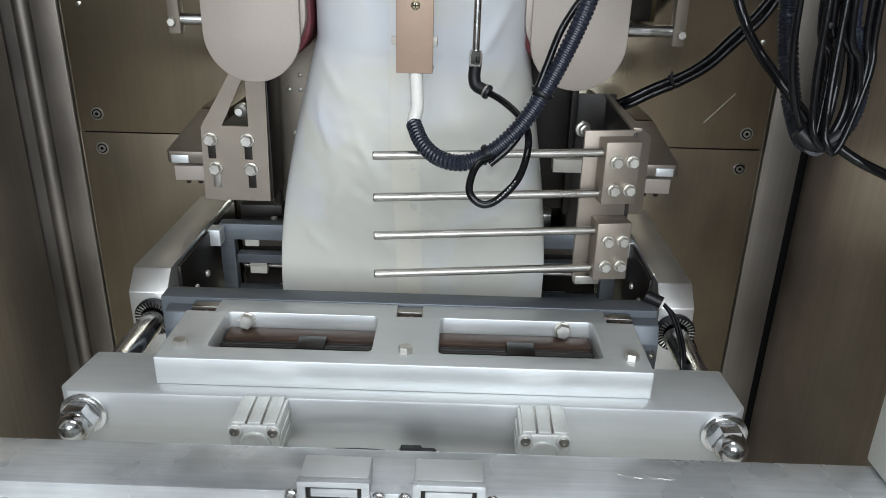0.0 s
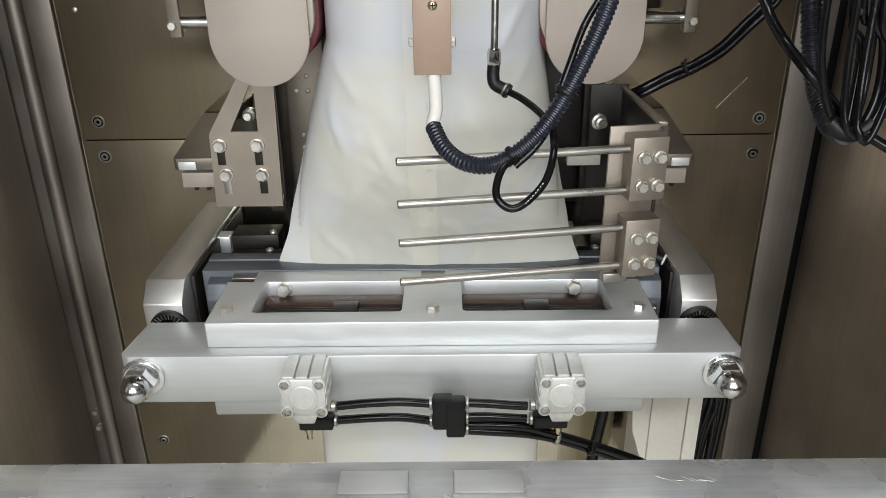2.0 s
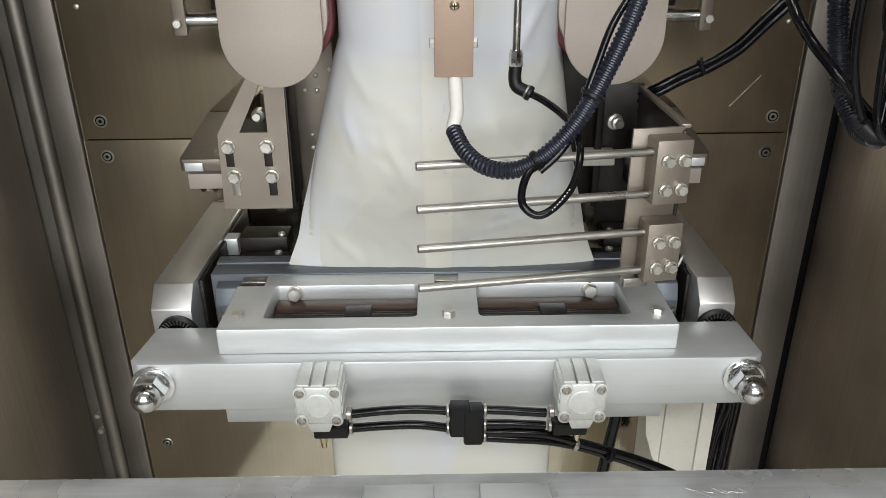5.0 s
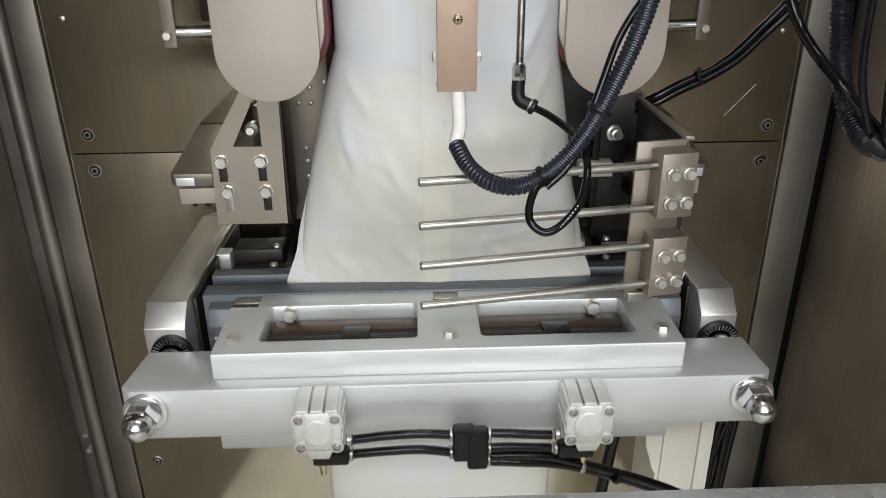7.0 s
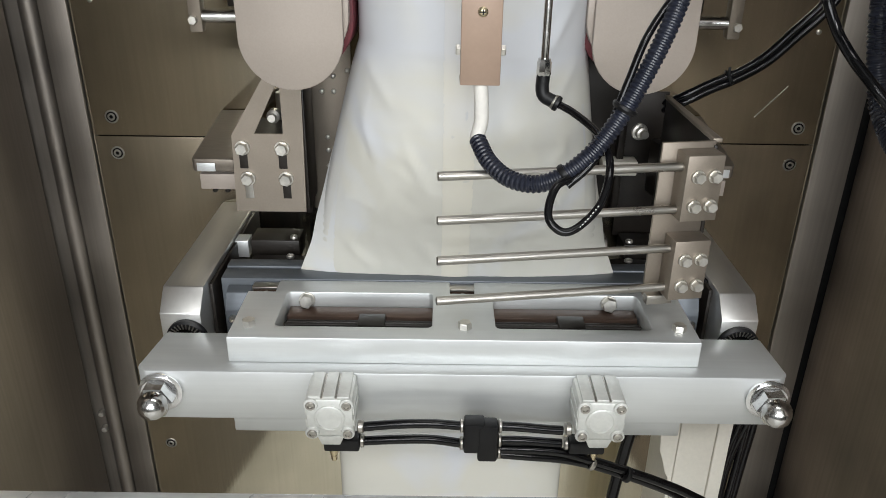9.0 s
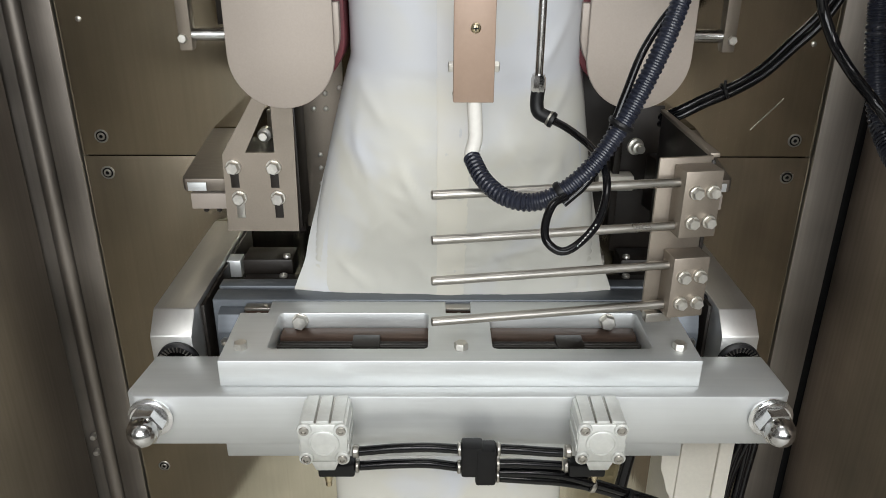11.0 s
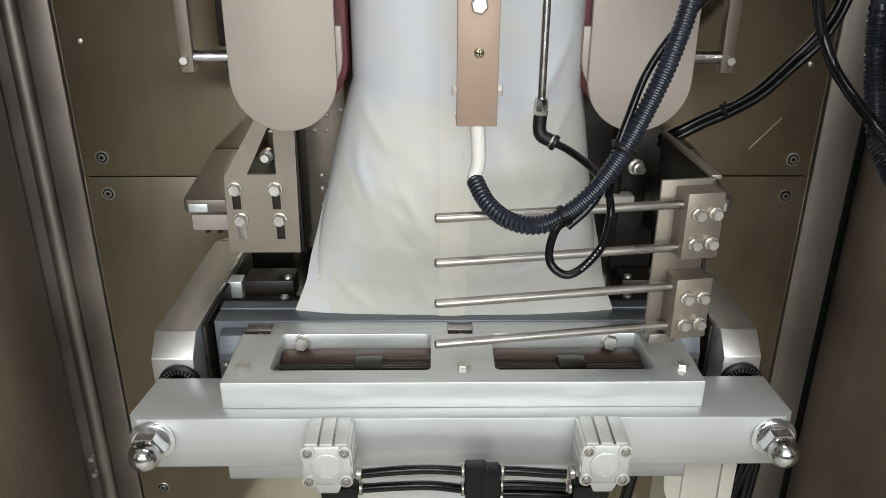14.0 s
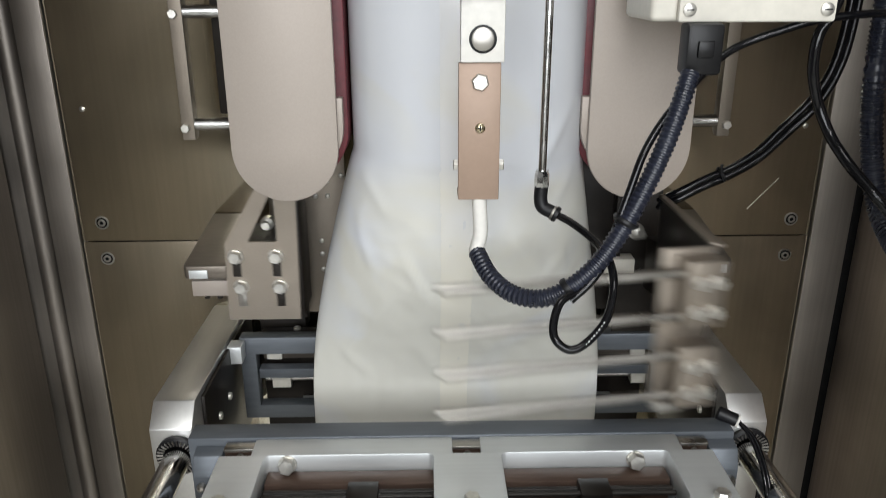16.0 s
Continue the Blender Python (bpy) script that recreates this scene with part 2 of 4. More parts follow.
def smooth_path(pts, step):
    pts = [Vector(p) for p in pts]
    ext = [pts[0] * 2 - pts[1]] + pts + [pts[-1] * 2 - pts[-2]]
    out = []
    for i in range(1, len(ext) - 2):
        a, b, c, d = ext[i - 1:i + 3]
        n = max(2, int((c - b).length / step))
        for k in range(n):
            t = k / n
            out.append(0.5 * ((2 * b) + (c - a) * t + (2 * a - 5 * b + 4 * c - d) * t * t + (3 * b - a - 3 * c + d) * t ** 3))
    out.append(pts[-1])
    return out


def sweep(pts, r, n=14, step=0.003, ribs=0.0, bm=None):
    """A round hose along smooth points; ribs: the pitch of its corrugation."""
    own = bmesh.new() if bm is None else bm
    n = max(n, 14)
    line = smooth_path(pts, ribs / 4 if ribs else step)
    side = None
    rings = []
    for i, p in enumerate(line):
        d = (line[min(i + 1, len(line) - 1)] - line[max(i - 1, 0)]).normalized()
        side = (d.orthogonal() if side is None else side - d * side.dot(d)).normalized()
        up = d.cross(side)
        rr = r
        if ribs:
            rr = r * (0.87, 1.0, 1.0, 0.87)[i % 4]
        rings.append([own.verts.new(p + (side * math.cos(k * math.tau / n) + up * math.sin(k * math.tau / n)) * rr) for k in range(n)])
    for p, q in zip(rings, rings[1:]):
        for k in range(n):
            own.faces.new((p[k], p[(k + 1) % n], q[(k + 1) % n], q[k]))
    own.faces.new(rings[0])
    own.faces.new(rings[-1])
    return own


def grid_plate(xs, ys, holes, z0, z1, bev=0.0, rounded=()):
    """A plate from cells between xs and ys, without the cells named in holes."""
    own = bmesh.new()
    lo = {}
    cells = [(i, j) for i in range(len(xs) - 1) for j in range(len(ys) - 1) if (i, j) not in holes]

    def vert(i, j, k):
        if (i, j, k) not in lo:
            lo[i, j, k] = own.verts.new((xs[i], ys[j], (z0, z1)[k]))
        return lo[i, j, k]
    for i, j in cells:
        for k in (0, 1):
            own.faces.new([vert(a, b, k) for a, b in ((i, j), (i + 1, j), (i + 1, j + 1), (i, j + 1))])
        for di, dj, (a, b) in ((-1, 0, ((i, j), (i, j + 1))), (1, 0, ((i + 1, j), (i + 1, j + 1))),
                               (0, -1, ((i, j), (i + 1, j))), (0, 1, ((i, j + 1), (i + 1, j + 1)))):
            if (i + di, j + dj) not in cells:
                own.faces.new((vert(*a, 0), vert(*b, 0), vert(*b, 1), vert(*a, 1)))
    bmesh.ops.recalc_face_normals(own, faces=own.faces)
    if rounded:
        up = [e for e in own.edges if (e.verts[0].co - e.verts[1].co).xy.length < 1e-6
              and any((e.verts[0].co.xy - Vector(q)).length < 1e-6 for q in rounded)]
        bmesh.ops.bevel(own, geom=up, offset=0.005, segments=4, affect="EDGES", profile=0.5)
    if bev:
        sharp = [e for e in own.edges if len(e.link_faces) == 2 and e.calc_face_angle(0) > 0.5]
        bmesh.ops.bevel(own, geom=sharp, offset=bev, segments=2, affect="EDGES", profile=0.5)
    return own


# ---- hall and cabinet ----
HW, HE, HY0, HY1, HZ = -1.76, 1.9, -3.6, 1.4, 2.95
solo("floor", box(HW, HE, HY0, HY1, -0.1, 0.0), FLOOR_MAT, "grey concrete hall floor under the machine", "floor", kind="structure")
solo("ceiling", box(HW, HE, HY0, HY1, HZ, HZ + 0.1), WALL_MAT, "grey painted hall ceiling", "ceiling", kind="structure")
solo("wall_north", box(HW, HE, HY1, HY1 + 0.1, 0, HZ), WALL_MAT, "grey painted hall wall", "wall", kind="structure")
ws = bmesh.new()
for q in ((HW, -1.55, 0, HZ), (1.65, HE, 0, HZ), (-1.55, 1.65, 2.65, HZ)):
    box(q[0], q[1], HY0 - 0.1, HY0, q[2], q[3], 0, ws)
solo("wall_south", ws, WALL_MAT, "grey painted hall wall with an opening added for the front lamp", "wall", kind="structure")
# white wall out of view, added so the back panel reflects it bright
solo("added_reflected_wall", box(-1.549, 1.649, HY0 - 0.1, HY0, 0, 0.99), REFLECTED_WHITE, "unseen white wall added for the back panel to reflect", "wall", kind="structure")
# unseen window, added to hold the front lamp
wn = thing("added_window", (0.05, HY0 - 0.05, 0.99), "unseen wide window frame added round the front lamp", "window", kind="structure")
for x in (-1.55, -0.5, 0.54, 1.59):
    part("added_window_frame", box(x, x + 0.06, HY0 - 0.09, HY0 - 0.02, 0.99, 2.65, 0.004), ALU, wn)
for z in (0.99, 2.59):
    part("added_window_frame", box(-1.55, 1.65, HY0 - 0.088, HY0 - 0.022, z, z + 0.06, 0.004), ALU, wn)
# unseen side walls, set close and dark to edge the panel's reflection
solo("wall_west", box(HW - 0.1, HW, HY0, HY1, 0, HZ), REFLECTED_DARK, "unseen dark hall wall added to darken the back panel's reflection", "wall", kind="structure")
solo("wall_east", box(HE, HE + 0.1, HY0, HY1, 0, HZ), REFLECTED_DARK, "unseen dark hall wall added to darken the back panel's reflection", "wall", kind="structure")

YB = 0.30
SEAM = 0.884
XL, XR = -0.455, 0.438

cab = thing("machine_cabinet", (0, YB, 0), "brushed stainless steel machine cabinet, open at the front", "cabinet", kind="structure")
part("back_panel", box(XL + 0.0006, XR - 0.0006, YB, YB + 0.003, SEAM + 0.0007, 1.9, 0.0006), STAINLESS, cab, "upper brushed stainless back panel")
part("back_panel", box(XL + 0.0006, XR - 0.0006, YB, YB + 0.003, 0.05, SEAM - 0.0007, 0.0006), STAINLESS, cab, "lower brushed stainless back panel")
part("backing", box(XL - 0.3, XR + 0.3, YB + 0.02, YB + 0.04, 0.0, 1.9), DARK, cab)
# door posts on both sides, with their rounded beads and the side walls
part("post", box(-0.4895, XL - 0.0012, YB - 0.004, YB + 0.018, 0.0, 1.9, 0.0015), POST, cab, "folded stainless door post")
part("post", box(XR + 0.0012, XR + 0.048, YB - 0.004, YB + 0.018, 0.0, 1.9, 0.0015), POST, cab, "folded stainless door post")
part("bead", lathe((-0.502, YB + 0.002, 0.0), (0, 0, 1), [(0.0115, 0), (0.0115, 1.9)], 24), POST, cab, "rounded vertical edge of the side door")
# deep gap beside the right post, its shade given as a black strip
part("gap_strip", box(XR + 0.049, XR + 0.074, YB + 0.006, YB + 0.018, 0.0, 1.9), GAP_BLACK, cab, "black strip that paints the shade in the door gap")
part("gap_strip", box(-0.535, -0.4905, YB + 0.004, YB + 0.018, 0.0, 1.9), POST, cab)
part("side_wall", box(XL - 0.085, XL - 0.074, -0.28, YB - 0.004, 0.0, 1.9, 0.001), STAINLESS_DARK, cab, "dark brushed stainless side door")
part("side_wall", box(XR + 0.056, XR + 0.067, -0.28, YB - 0.006, 0.0, 1.9, 0.001), STAINLESS_LIT, cab, "smeared brushed stainless side door, lightened for the light on it")
# plate out of view, added to keep light from above off the inside
part("shade_plate", box(XL - 0.075, XR + 0.083, -0.14, YB + 0.04, 1.62, 1.64, 0.001), STAINLESS_DARK, cab, "unseen plate added to shade the inside of the machine")
for x, z in ((-0.428, 0.908), (-0.428, 0.862), (0.413, 0.905), (0.412, 0.858), (-0.424, 0.408), (0.413, 0.41)):
    w = part("panel_screw", lathe((x, YB + 0.0006, z), (0, -1, 0), [(0.0085, 0), (0.0085, 0.0008), (0.0078, 0.0014), (0.0066, 0.0014), (0.0062, 0.0004)], 24), STEEL, cab, "countersunk socket screw")
    # black discs paint the dark of the ring recess and the socket
    part("recess", lathe((x, YB - 0.0002, z), (0, -1, 0), [(0.0064, 0), (0.0064, 0.0003)], 20), GAP_BLACK, w)
    part("screw_head", socket_screw((x, YB - 0.0003, z), (0, -1, 0), 0.0046, 0.0018), STEEL, w)
    part("socket", lathe((x, YB - 0.0012, z), (0, -1, 0), [(0.0024, 0), (0.0024, 0.0002)], 6), GAP_BLACK, w)
for x, z in ((-0.43, 1.045), (0.413, 1.02)):
    part("rivet", lathe((x, YB + 0.0004, z), (0, -1, 0), [(0.0034, 0), (0.003, 0.0012), (0.001, 0.0018)], 14), STEEL, cab)
for z in (0.461, 0.433):
    part("hinge_pin", lathe((-0.5185, YB + 0.0042, z), (0, -1, 0), [(0.0048, 0), (0.0048, 0.006), (0.0038, 0.0085), (0.001, 0.009)], 16), ZINC, cab)
# a long scratch in the panel
part("scratch", prism([(0.356, 0.9185), (0.3568, 0.9178), (0.3905, 0.956), (0.390, 0.9568)], "y", YB - 0.0006, YB + 0.001), STEEL, cab, "bright scratch in the panel")

# the cross member of the front frame with its magnet catches and the jamb
ff = thing("front_frame", (0, -0.22, 0.75), "scuffed aluminium front frame of the machine opening", "frame", kind="structure")
part("sill", box(-0.62, 0.62, -0.246, -0.196, 0.715, 0.775, 0.002), ALU_WORN, ff, "scuffed aluminium cross member")
part("front_strip", box(-0.62, 0.62, -0.262, -0.2462, 0.70, 0.754, 0.0015), PALE, ff, "pale front strip")
part("jamb", prism([(-0.262, 0.776), (-0.19, 0.776), (-0.175, 1.9), (-0.262, 1.9)], "x", 0.36, 0.42, 0.002), PALE, ff, "pale aluminium jamb")
part("jamb", prism([(-0.262, 0.776), (-0.19, 0.776), (-0.175, 1.9), (-0.262, 1.9)], "x", -0.56, -0.5, 0.002), PALE, ff, "pale aluminium jamb")
for k in range(7):
    x, a = 0.165 + 0.006 * k, 0.5 + 0.35 * math.sin(k * 2.3)
    y, w = -0.215 - 0.002 * (k % 3), 0.006 + 0.003 * (k % 2)
    part("scuff", prism([(x, y), (x + w, y - w * a), (x + w, y - w * a - 0.0005), (x, y - 0.0005)], "z", 0.7748, 0.7753), ZINC, ff)
for xc in (-0.039, 0.0415):
    c = part("magnet_catch", box(xc - 0.0245, xc + 0.0245, -0.2458, -0.222, 0.7752, 0.7885, 0.0015), ALU, ff, "steel magnet catch on the cross member")
    fr = grid_plate([xc - 0.0255, xc - 0.0195, xc + 0.0195, xc + 0.0255], [0.7655, 0.7705, 0.7835, 0.7885], {(1, 1)}, -0.252, -0.2463, 0.0008)
    for v in fr.verts:
        v.co = Vector((v.co.x, v.co.z, v.co.y))
    part("catch_frame", fr, ALU_WORN, c, "bright catch frame")
    part("catch_mouth", box(xc - 0.0195, xc + 0.0195, -0.2472, -0.2465, 0.7705, 0.7835), DARK, c)
    part("catch_plate", box(xc - 0.0165, xc + 0.0165, -0.2495, -0.2474, 0.7735, 0.7805, 0.0006), ALU_WORN, c, "pale magnet plate")
    for s in (-1, 1):
        part("catch_bolt", bolt((xc + s * 0.031, -0.2462, 0.7715), (0, -1, 0.1), 0.0042, 0.006, 0.005), CHROME, c)


# ---- side arms that carry the guide rods ----
def side_arm(s):
    x0, x1 = sorted((s * 0.262 + (s > 0) * -0.004, s * 0.303 + (s > 0) * -0.008))
    a = thing("guide_arm", ((x0 + x1) / 2, 0.18, 0.66), "pale anodised aluminium guide arm with a chamfered nose", "machine arm", "guide arms")
    part("arm_body", prism([(0.047, 0.66), (0.047, 0.779), (0.067, 0.7995), (0.298, 0.7995), (0.298, 0.66)], "x", x0, x1, 0.0012), ARM, a)
    xc = s * 0.277
    ring = bmesh.new()
    lathe((xc, 0.0465, 0.752), (0, -1, 0), [(0.021, 0), (0.021, 0.004), (0.0185, 0.006), (0.0135, 0.006), (0.0135, 0.0)], 32, ring)
    w = part("wiper_ring", ring, BLACK, a, "black wiper ring")
    teeth = bmesh.new()
    for k in range(30):
        g = k * math.tau / 30
        rod((xc + 0.0135 * math.cos(g), 0.040, 0.752 + 0.0135 * math.sin(g)), (xc + 0.0192 * math.cos(g), 0.0385, 0.752 + 0.0192 * math.sin(g)), 0.0007, 6, teeth, 0.0001)
    part("ring_teeth", teeth, STEEL, w)
    xi = x1 + 0.0044 if s < 0 else x0 - 0.0004
    part("side_plate", box(xi - 0.004, xi, 0.082, 0.296, 0.661, 0.7945, 0.001), DARK, a, "oily dark side plate")
    part("lug", box(min(s * 0.245, s * 0.261), max(s * 0.245, s * 0.261), 0.185, 0.205, 0.775, 0.796, 0.001), ALU, a, "small bright lug")
    for y, z in ((0.11, 0.755), (0.15, 0.755)):
        part("arm_screw", socket_screw((s * 0.2535, y, z), (-s, 0, 0), 0.004, 0.003), ZINC, a)
    return a


for s in (-1, 1):
    side_arm(s)

# the cream post, its curved guard and the cable drop below the jaws
post = thing("machine_post", (0.27, 0.12, 0.0), "cream coated machine post below the jaws", "machine post")
part("column", box(0.2575, 0.3, 0.1, 0.2, 0.0, 0.655, 0.002), CREAM, post)
part("column", box(0.301, 0.3178, 0.1, 0.2, 0.0, 0.655, 0.002), CREAM, post)
gd = solo("edge_guard", prism([(0.234, 0.66), (0.2565, 0.66), (0.2565, 0.3), (0.2535, 0.3), (0.252, 0.53), (0.2475, 0.538), (0.2425, 0.556), (0.2375, 0.57), (0.235, 0.6)], "y", 0.1, 0.104, 0.0003), CREAM, "thin cream sheet metal edge guard", "guard")
drop = thing("cable_bundle", (0.33, 0.15, 0.3), "bundle of black cables hanging beside the post", "cable")
for k in range(10):
    x = 0.3235 + 0.0085 * (k % 5)
    part("cable", sweep([(x - 0.012, 0.215 + 0.01 * (k // 5), 0.665), (x - 0.003, 0.17, 0.64), (x + 0.004 * math.sin(k), 0.14, 0.6), (x + 0.006 * math.cos(k * 2), 0.15, 0.5), (x, 0.16, 0.3)], 0.0048, 8, 0.02), RUBBER, drop)
supply = thing("supply_hose", (0.19, 0.1, 0.3), "thick black supply hose hanging behind the lower bar", "hose")
part("hose", sweep([(0.213, 0.12, 0.72), (0.207, 0.105, 0.65), (0.2, 0.1, 0.604), (0.1935, 0.1, 0.55), (0.186, 0.098, 0.47), (0.18, 0.095, 0.3)], 0.0072, 14, 0.01), RUBBER, supply)


# ---- front jaw ----
def front_jaw():
    j = thing("front_sealing_jaw", (0, 0, 0.69), "pale aluminium front sealing jaw carriage on two guide rods", "sealing jaw")
    ch = 0.009
    bar = part("cross_bar", prism([(-0.292, 0.031), (-0.299, -0.028), (-0.299 + ch, -0.0365), (0.291 - ch + 0.004, -0.0365), (0.295, -0.028), (0.292, 0.031)], "z", 0.7155, 0.768, 0.0022), ALU, j, "thick anodised aluminium cross bar")
    xs = [-0.2175, -0.2165, -0.19, -0.1775, -0.0305, -0.0135, 0.0115, 0.029, 0.1755, 0.19, 0.2145, 0.2155]
    ys = [-0.021, 0.0005, 0.0665, 0.0675, 0.092]
    holes = {(3, 1), (7, 1), (5, 3), (1, 3), (9, 3), (0, 3), (10, 3)}
    plate = part("cover_plate", grid_plate(xs, ys, holes, 0.7683, 0.795, 0.0011, [(x, y) for x in (-0.1775, -0.0305, 0.029, 0.1755) for y in (0.0005, 0.0665)]), ALU, j, "machined aluminium plate with two long windows")
    for xc in (-0.203, -0.001, 0.203):
        t = part("clamp", box(xc - 0.0135, xc + 0.0135, 0.0785, 0.0905, 0.7905, 0.7935, 0.0008), STEEL, j, "small steel clamp in the plate's notch")
        part("clamp_foot", box(xc - 0.0128, xc + 0.0128, 0.0795, 0.0902, 0.7687, 0.7903, 0.0006), BROWN, t)
        part("clamp_screw", socket_screw((xc + 0.001, 0.0793, 0.7865), (0, -1, 0), 0.0028, 0.002), STEEL, t)
    part("jaw_holder", box(-0.252, 0.245, 0.0925, 0.1165, 0.70, 0.7962, 0.0014), HARDCOAT, j, "grey hard-anodised jaw")
    for s in (-1, 1):
        x0, x1 = sorted((s * 0.2185, s * 0.2445))
        e = part("jaw_ear", prism([(0.074, 0.735), (0.074, 0.768), (0.08, 0.786), (0.0922, 0.789), (0.0922, 0.735)], "x", x0, x1, 0.0012), HARDCOAT, j, "grey jaw ear")
        part("ear_screw", socket_screw((s * 0.2375, 0.0735, 0.759), (0, -1, 0.1), 0.004, 0.005), STEEL, e)
    part("heater_block", box(-0.176, 0.174, 0.046, 0.066, 0.722, 0.7795, 0.002), BROWN, j, "brown heater block behind the windows")
    part("tray", box(-0.20, 0.20, 0.0315, 0.0662, 0.7157, 0.7195), DARK, j)
    part("tray_floor", box(-0.19, 0.19, 0.0, 0.0415, 0.75, 0.7525), BROWN, j)
    for z, y in ((0.7765, 0.0385), (0.7795, 0.0285)):
        part("heater_rod", rod((-0.175, y, z), (0.173, y, z), 0.0024, 12), DARK, j)
    for xc in (-0.09, 0.105):
        part("rod_clip", box(xc - 0.013, xc + 0.013, 0.02, 0.043, 0.753, 0.7845, 0.001), DARK, j)
    for x in (-0.201, 0.0, 0.2):
        part("plate_bolt", bolt((x, 0.0005, 0.7952), (0, 0, 1), 0.0066, 0.0062, 0.0), ZINC, j)
    for x in (-0.158, 0.1475):
        part("window_bolt", bolt((x, 0.0662, 0.7865), (0, -1, 0.15), 0.0078, 0.007, 0.0082), ZINC, j)
    part("under_bar", box(-0.219, 0.208, -0.022, 0.02, 0.690, 0.7153, 0.0015), ALU, j, "lower aluminium bar")
    # guide rods with collars and cap nuts
    for s in (-1, 1):
        x, z = s * 0.277, 0.750
        part("guide_rod", rod((x, 0.0311, z), (x, 0.29, z), 0.0128, 28), CHROME, j, "ground steel guide rod")
        n = part("cap_nut", lathe((x, -0.0366, z - 0.003), (0, -1, 0), [(0.0192, 0), (0.0198, 0.001), (0.0198, 0.0032), (0.0165, 0.004), (0.0165, 0.0072)], 32), CHROME, j, "chromed domed cap nut with its collar")
        hexa = bmesh.new()
        lathe((x, -0.0436, z - 0.003), (0, -1, 0), [(0.0152, 0), (0.0162, 0.001), (0.0162, 0.0125), (0.0142, 0.0142)], 6, hexa, 0.3)
        part("nut_hexagon", hexa, CHROME, n)
        dome = [(0.0133 * math.cos(a), 0.013 + 0.003 + 0.0133 * math.sin(a)) for a in [k * math.pi / 2 / 9 for k in range(10)]]
        part("nut_dome", lathe((x, -0.0436, z - 0.003), (0, -1, 0), [(0.0133, 0.013)] + dome, 32), CHROME, n)
    # air cylinders
    for xc in (-0.118, 0.118):
        c = part("air_cylinder", box(xc - 0.0205, xc + 0.0205, -0.076, -0.0368, 0.7285, 0.7675, 0.002), CAST, j, "compact cast aluminium air cylinder")
        for dx in (-0.0125, 0.0, 0.0125):
            part("top_rib", box(xc + dx - 0.0052, xc + dx + 0.0052, -0.0752, -0.0375, 0.7676, 0.7702, 0.0005), CAST, c)
        for dx in (-0.00625, 0.00625):
            part("sensor_slot", box(xc + dx - 0.0009, xc + dx + 0.0009, -0.0745, -0.0375, 0.7676, 0.7683), STEEL, c, "grey sensor slot")
        for dx in (-1, 1):
            for dz in (-0.006, 0.006):
                part("side_rib", box(xc + dx * 0.0206 - 0.0008, xc + dx * 0.0206 + 0.0008, -0.0745, -0.038, 0.748 + dz - 0.0035, 0.748 + dz + 0.0035, 0.0003), CAST, c)
        part("end_cap", lathe((xc, -0.0762, 0.748), (0, -1, 0), [(0.0135, 0), (0.0135, 0.0012), (0.0125, 0.0018), (0.011, 0.0018), (0.0105, 0.001), (0.001, 0.001)], 32), CAST, c)
        for dx in (-1, 1):
            for dz in (-1, 1):
                px, pz = xc + dx * 0.0155, 0.748 + dz * 0.0148
                e = part("corner_boss", lathe((px, -0.0755, pz), (0, -1, 0), [(0.0062, 0), (0.0062, 0.0022), (0.0056, 0.0028)], 18), CAST, c)
                q = part("cap_screw", socket_screw((px, -0.078, pz), (0, -1, 0), 0.0042, 0.002), STEEL, e)
        part("port_block", prism([(xc - 0.012, 0.7283), (xc + 0.012, 0.7283), (xc + 0.008, 0.719), (xc - 0.008, 0.719)], "y", -0.076, -0.042, 0.0008), CAST, c)
        d = 1 if xc < 0 else -1
        f = part("elbow_fitting", box(min(xc - d * 0.008, xc + d * 0.024), max(xc - d * 0.008, xc + d * 0.024), -0.07, -0.055, 0.706, 0.7187, 0.002), BLACK, c, "black push-in fitting")
        part("bleed_screw", lathe((xc, -0.0625, 0.7058), (0, 0, -1), [(0.0042, 0), (0.0042, 0.004), (0.003, 0.009), (0.0028, 0.014)], 12), BRASS, f)
        part("collar", rod((xc + d * 0.0242, -0.0625, 0.713), (xc + d * 0.028, -0.0625, 0.713), 0.006, 16), STEEL, f)
        part("collar", rod((xc + d * 0.0225, -0.0625, 0.729), (xc + d * 0.028, -0.0625, 0.729), 0.006, 16), STEEL, f)
    # union and hoses
    u = part("hose_union", box(-0.0005, 0.018, -0.07, -0.053, 0.7055, 0.737, 0.002), BLACK, j, "black push-in hose union")
    part("union_body", box(0.012, 0.030, -0.071, -0.054, 0.697, 0.7355, 0.0025), BLACK, u)
    for z in (0.711, 0.7305):
        part("collar", rod((-0.004, -0.0615, z), (-0.0006, -0.0615, z), 0.0062, 16), STEEL, u)
    for z in (0.702, 0.7155, 0.7315):
        part("collar", rod((0.0302, -0.0625, z), (0.0335, -0.0625, z), 0.0062, 16), STEEL, u)
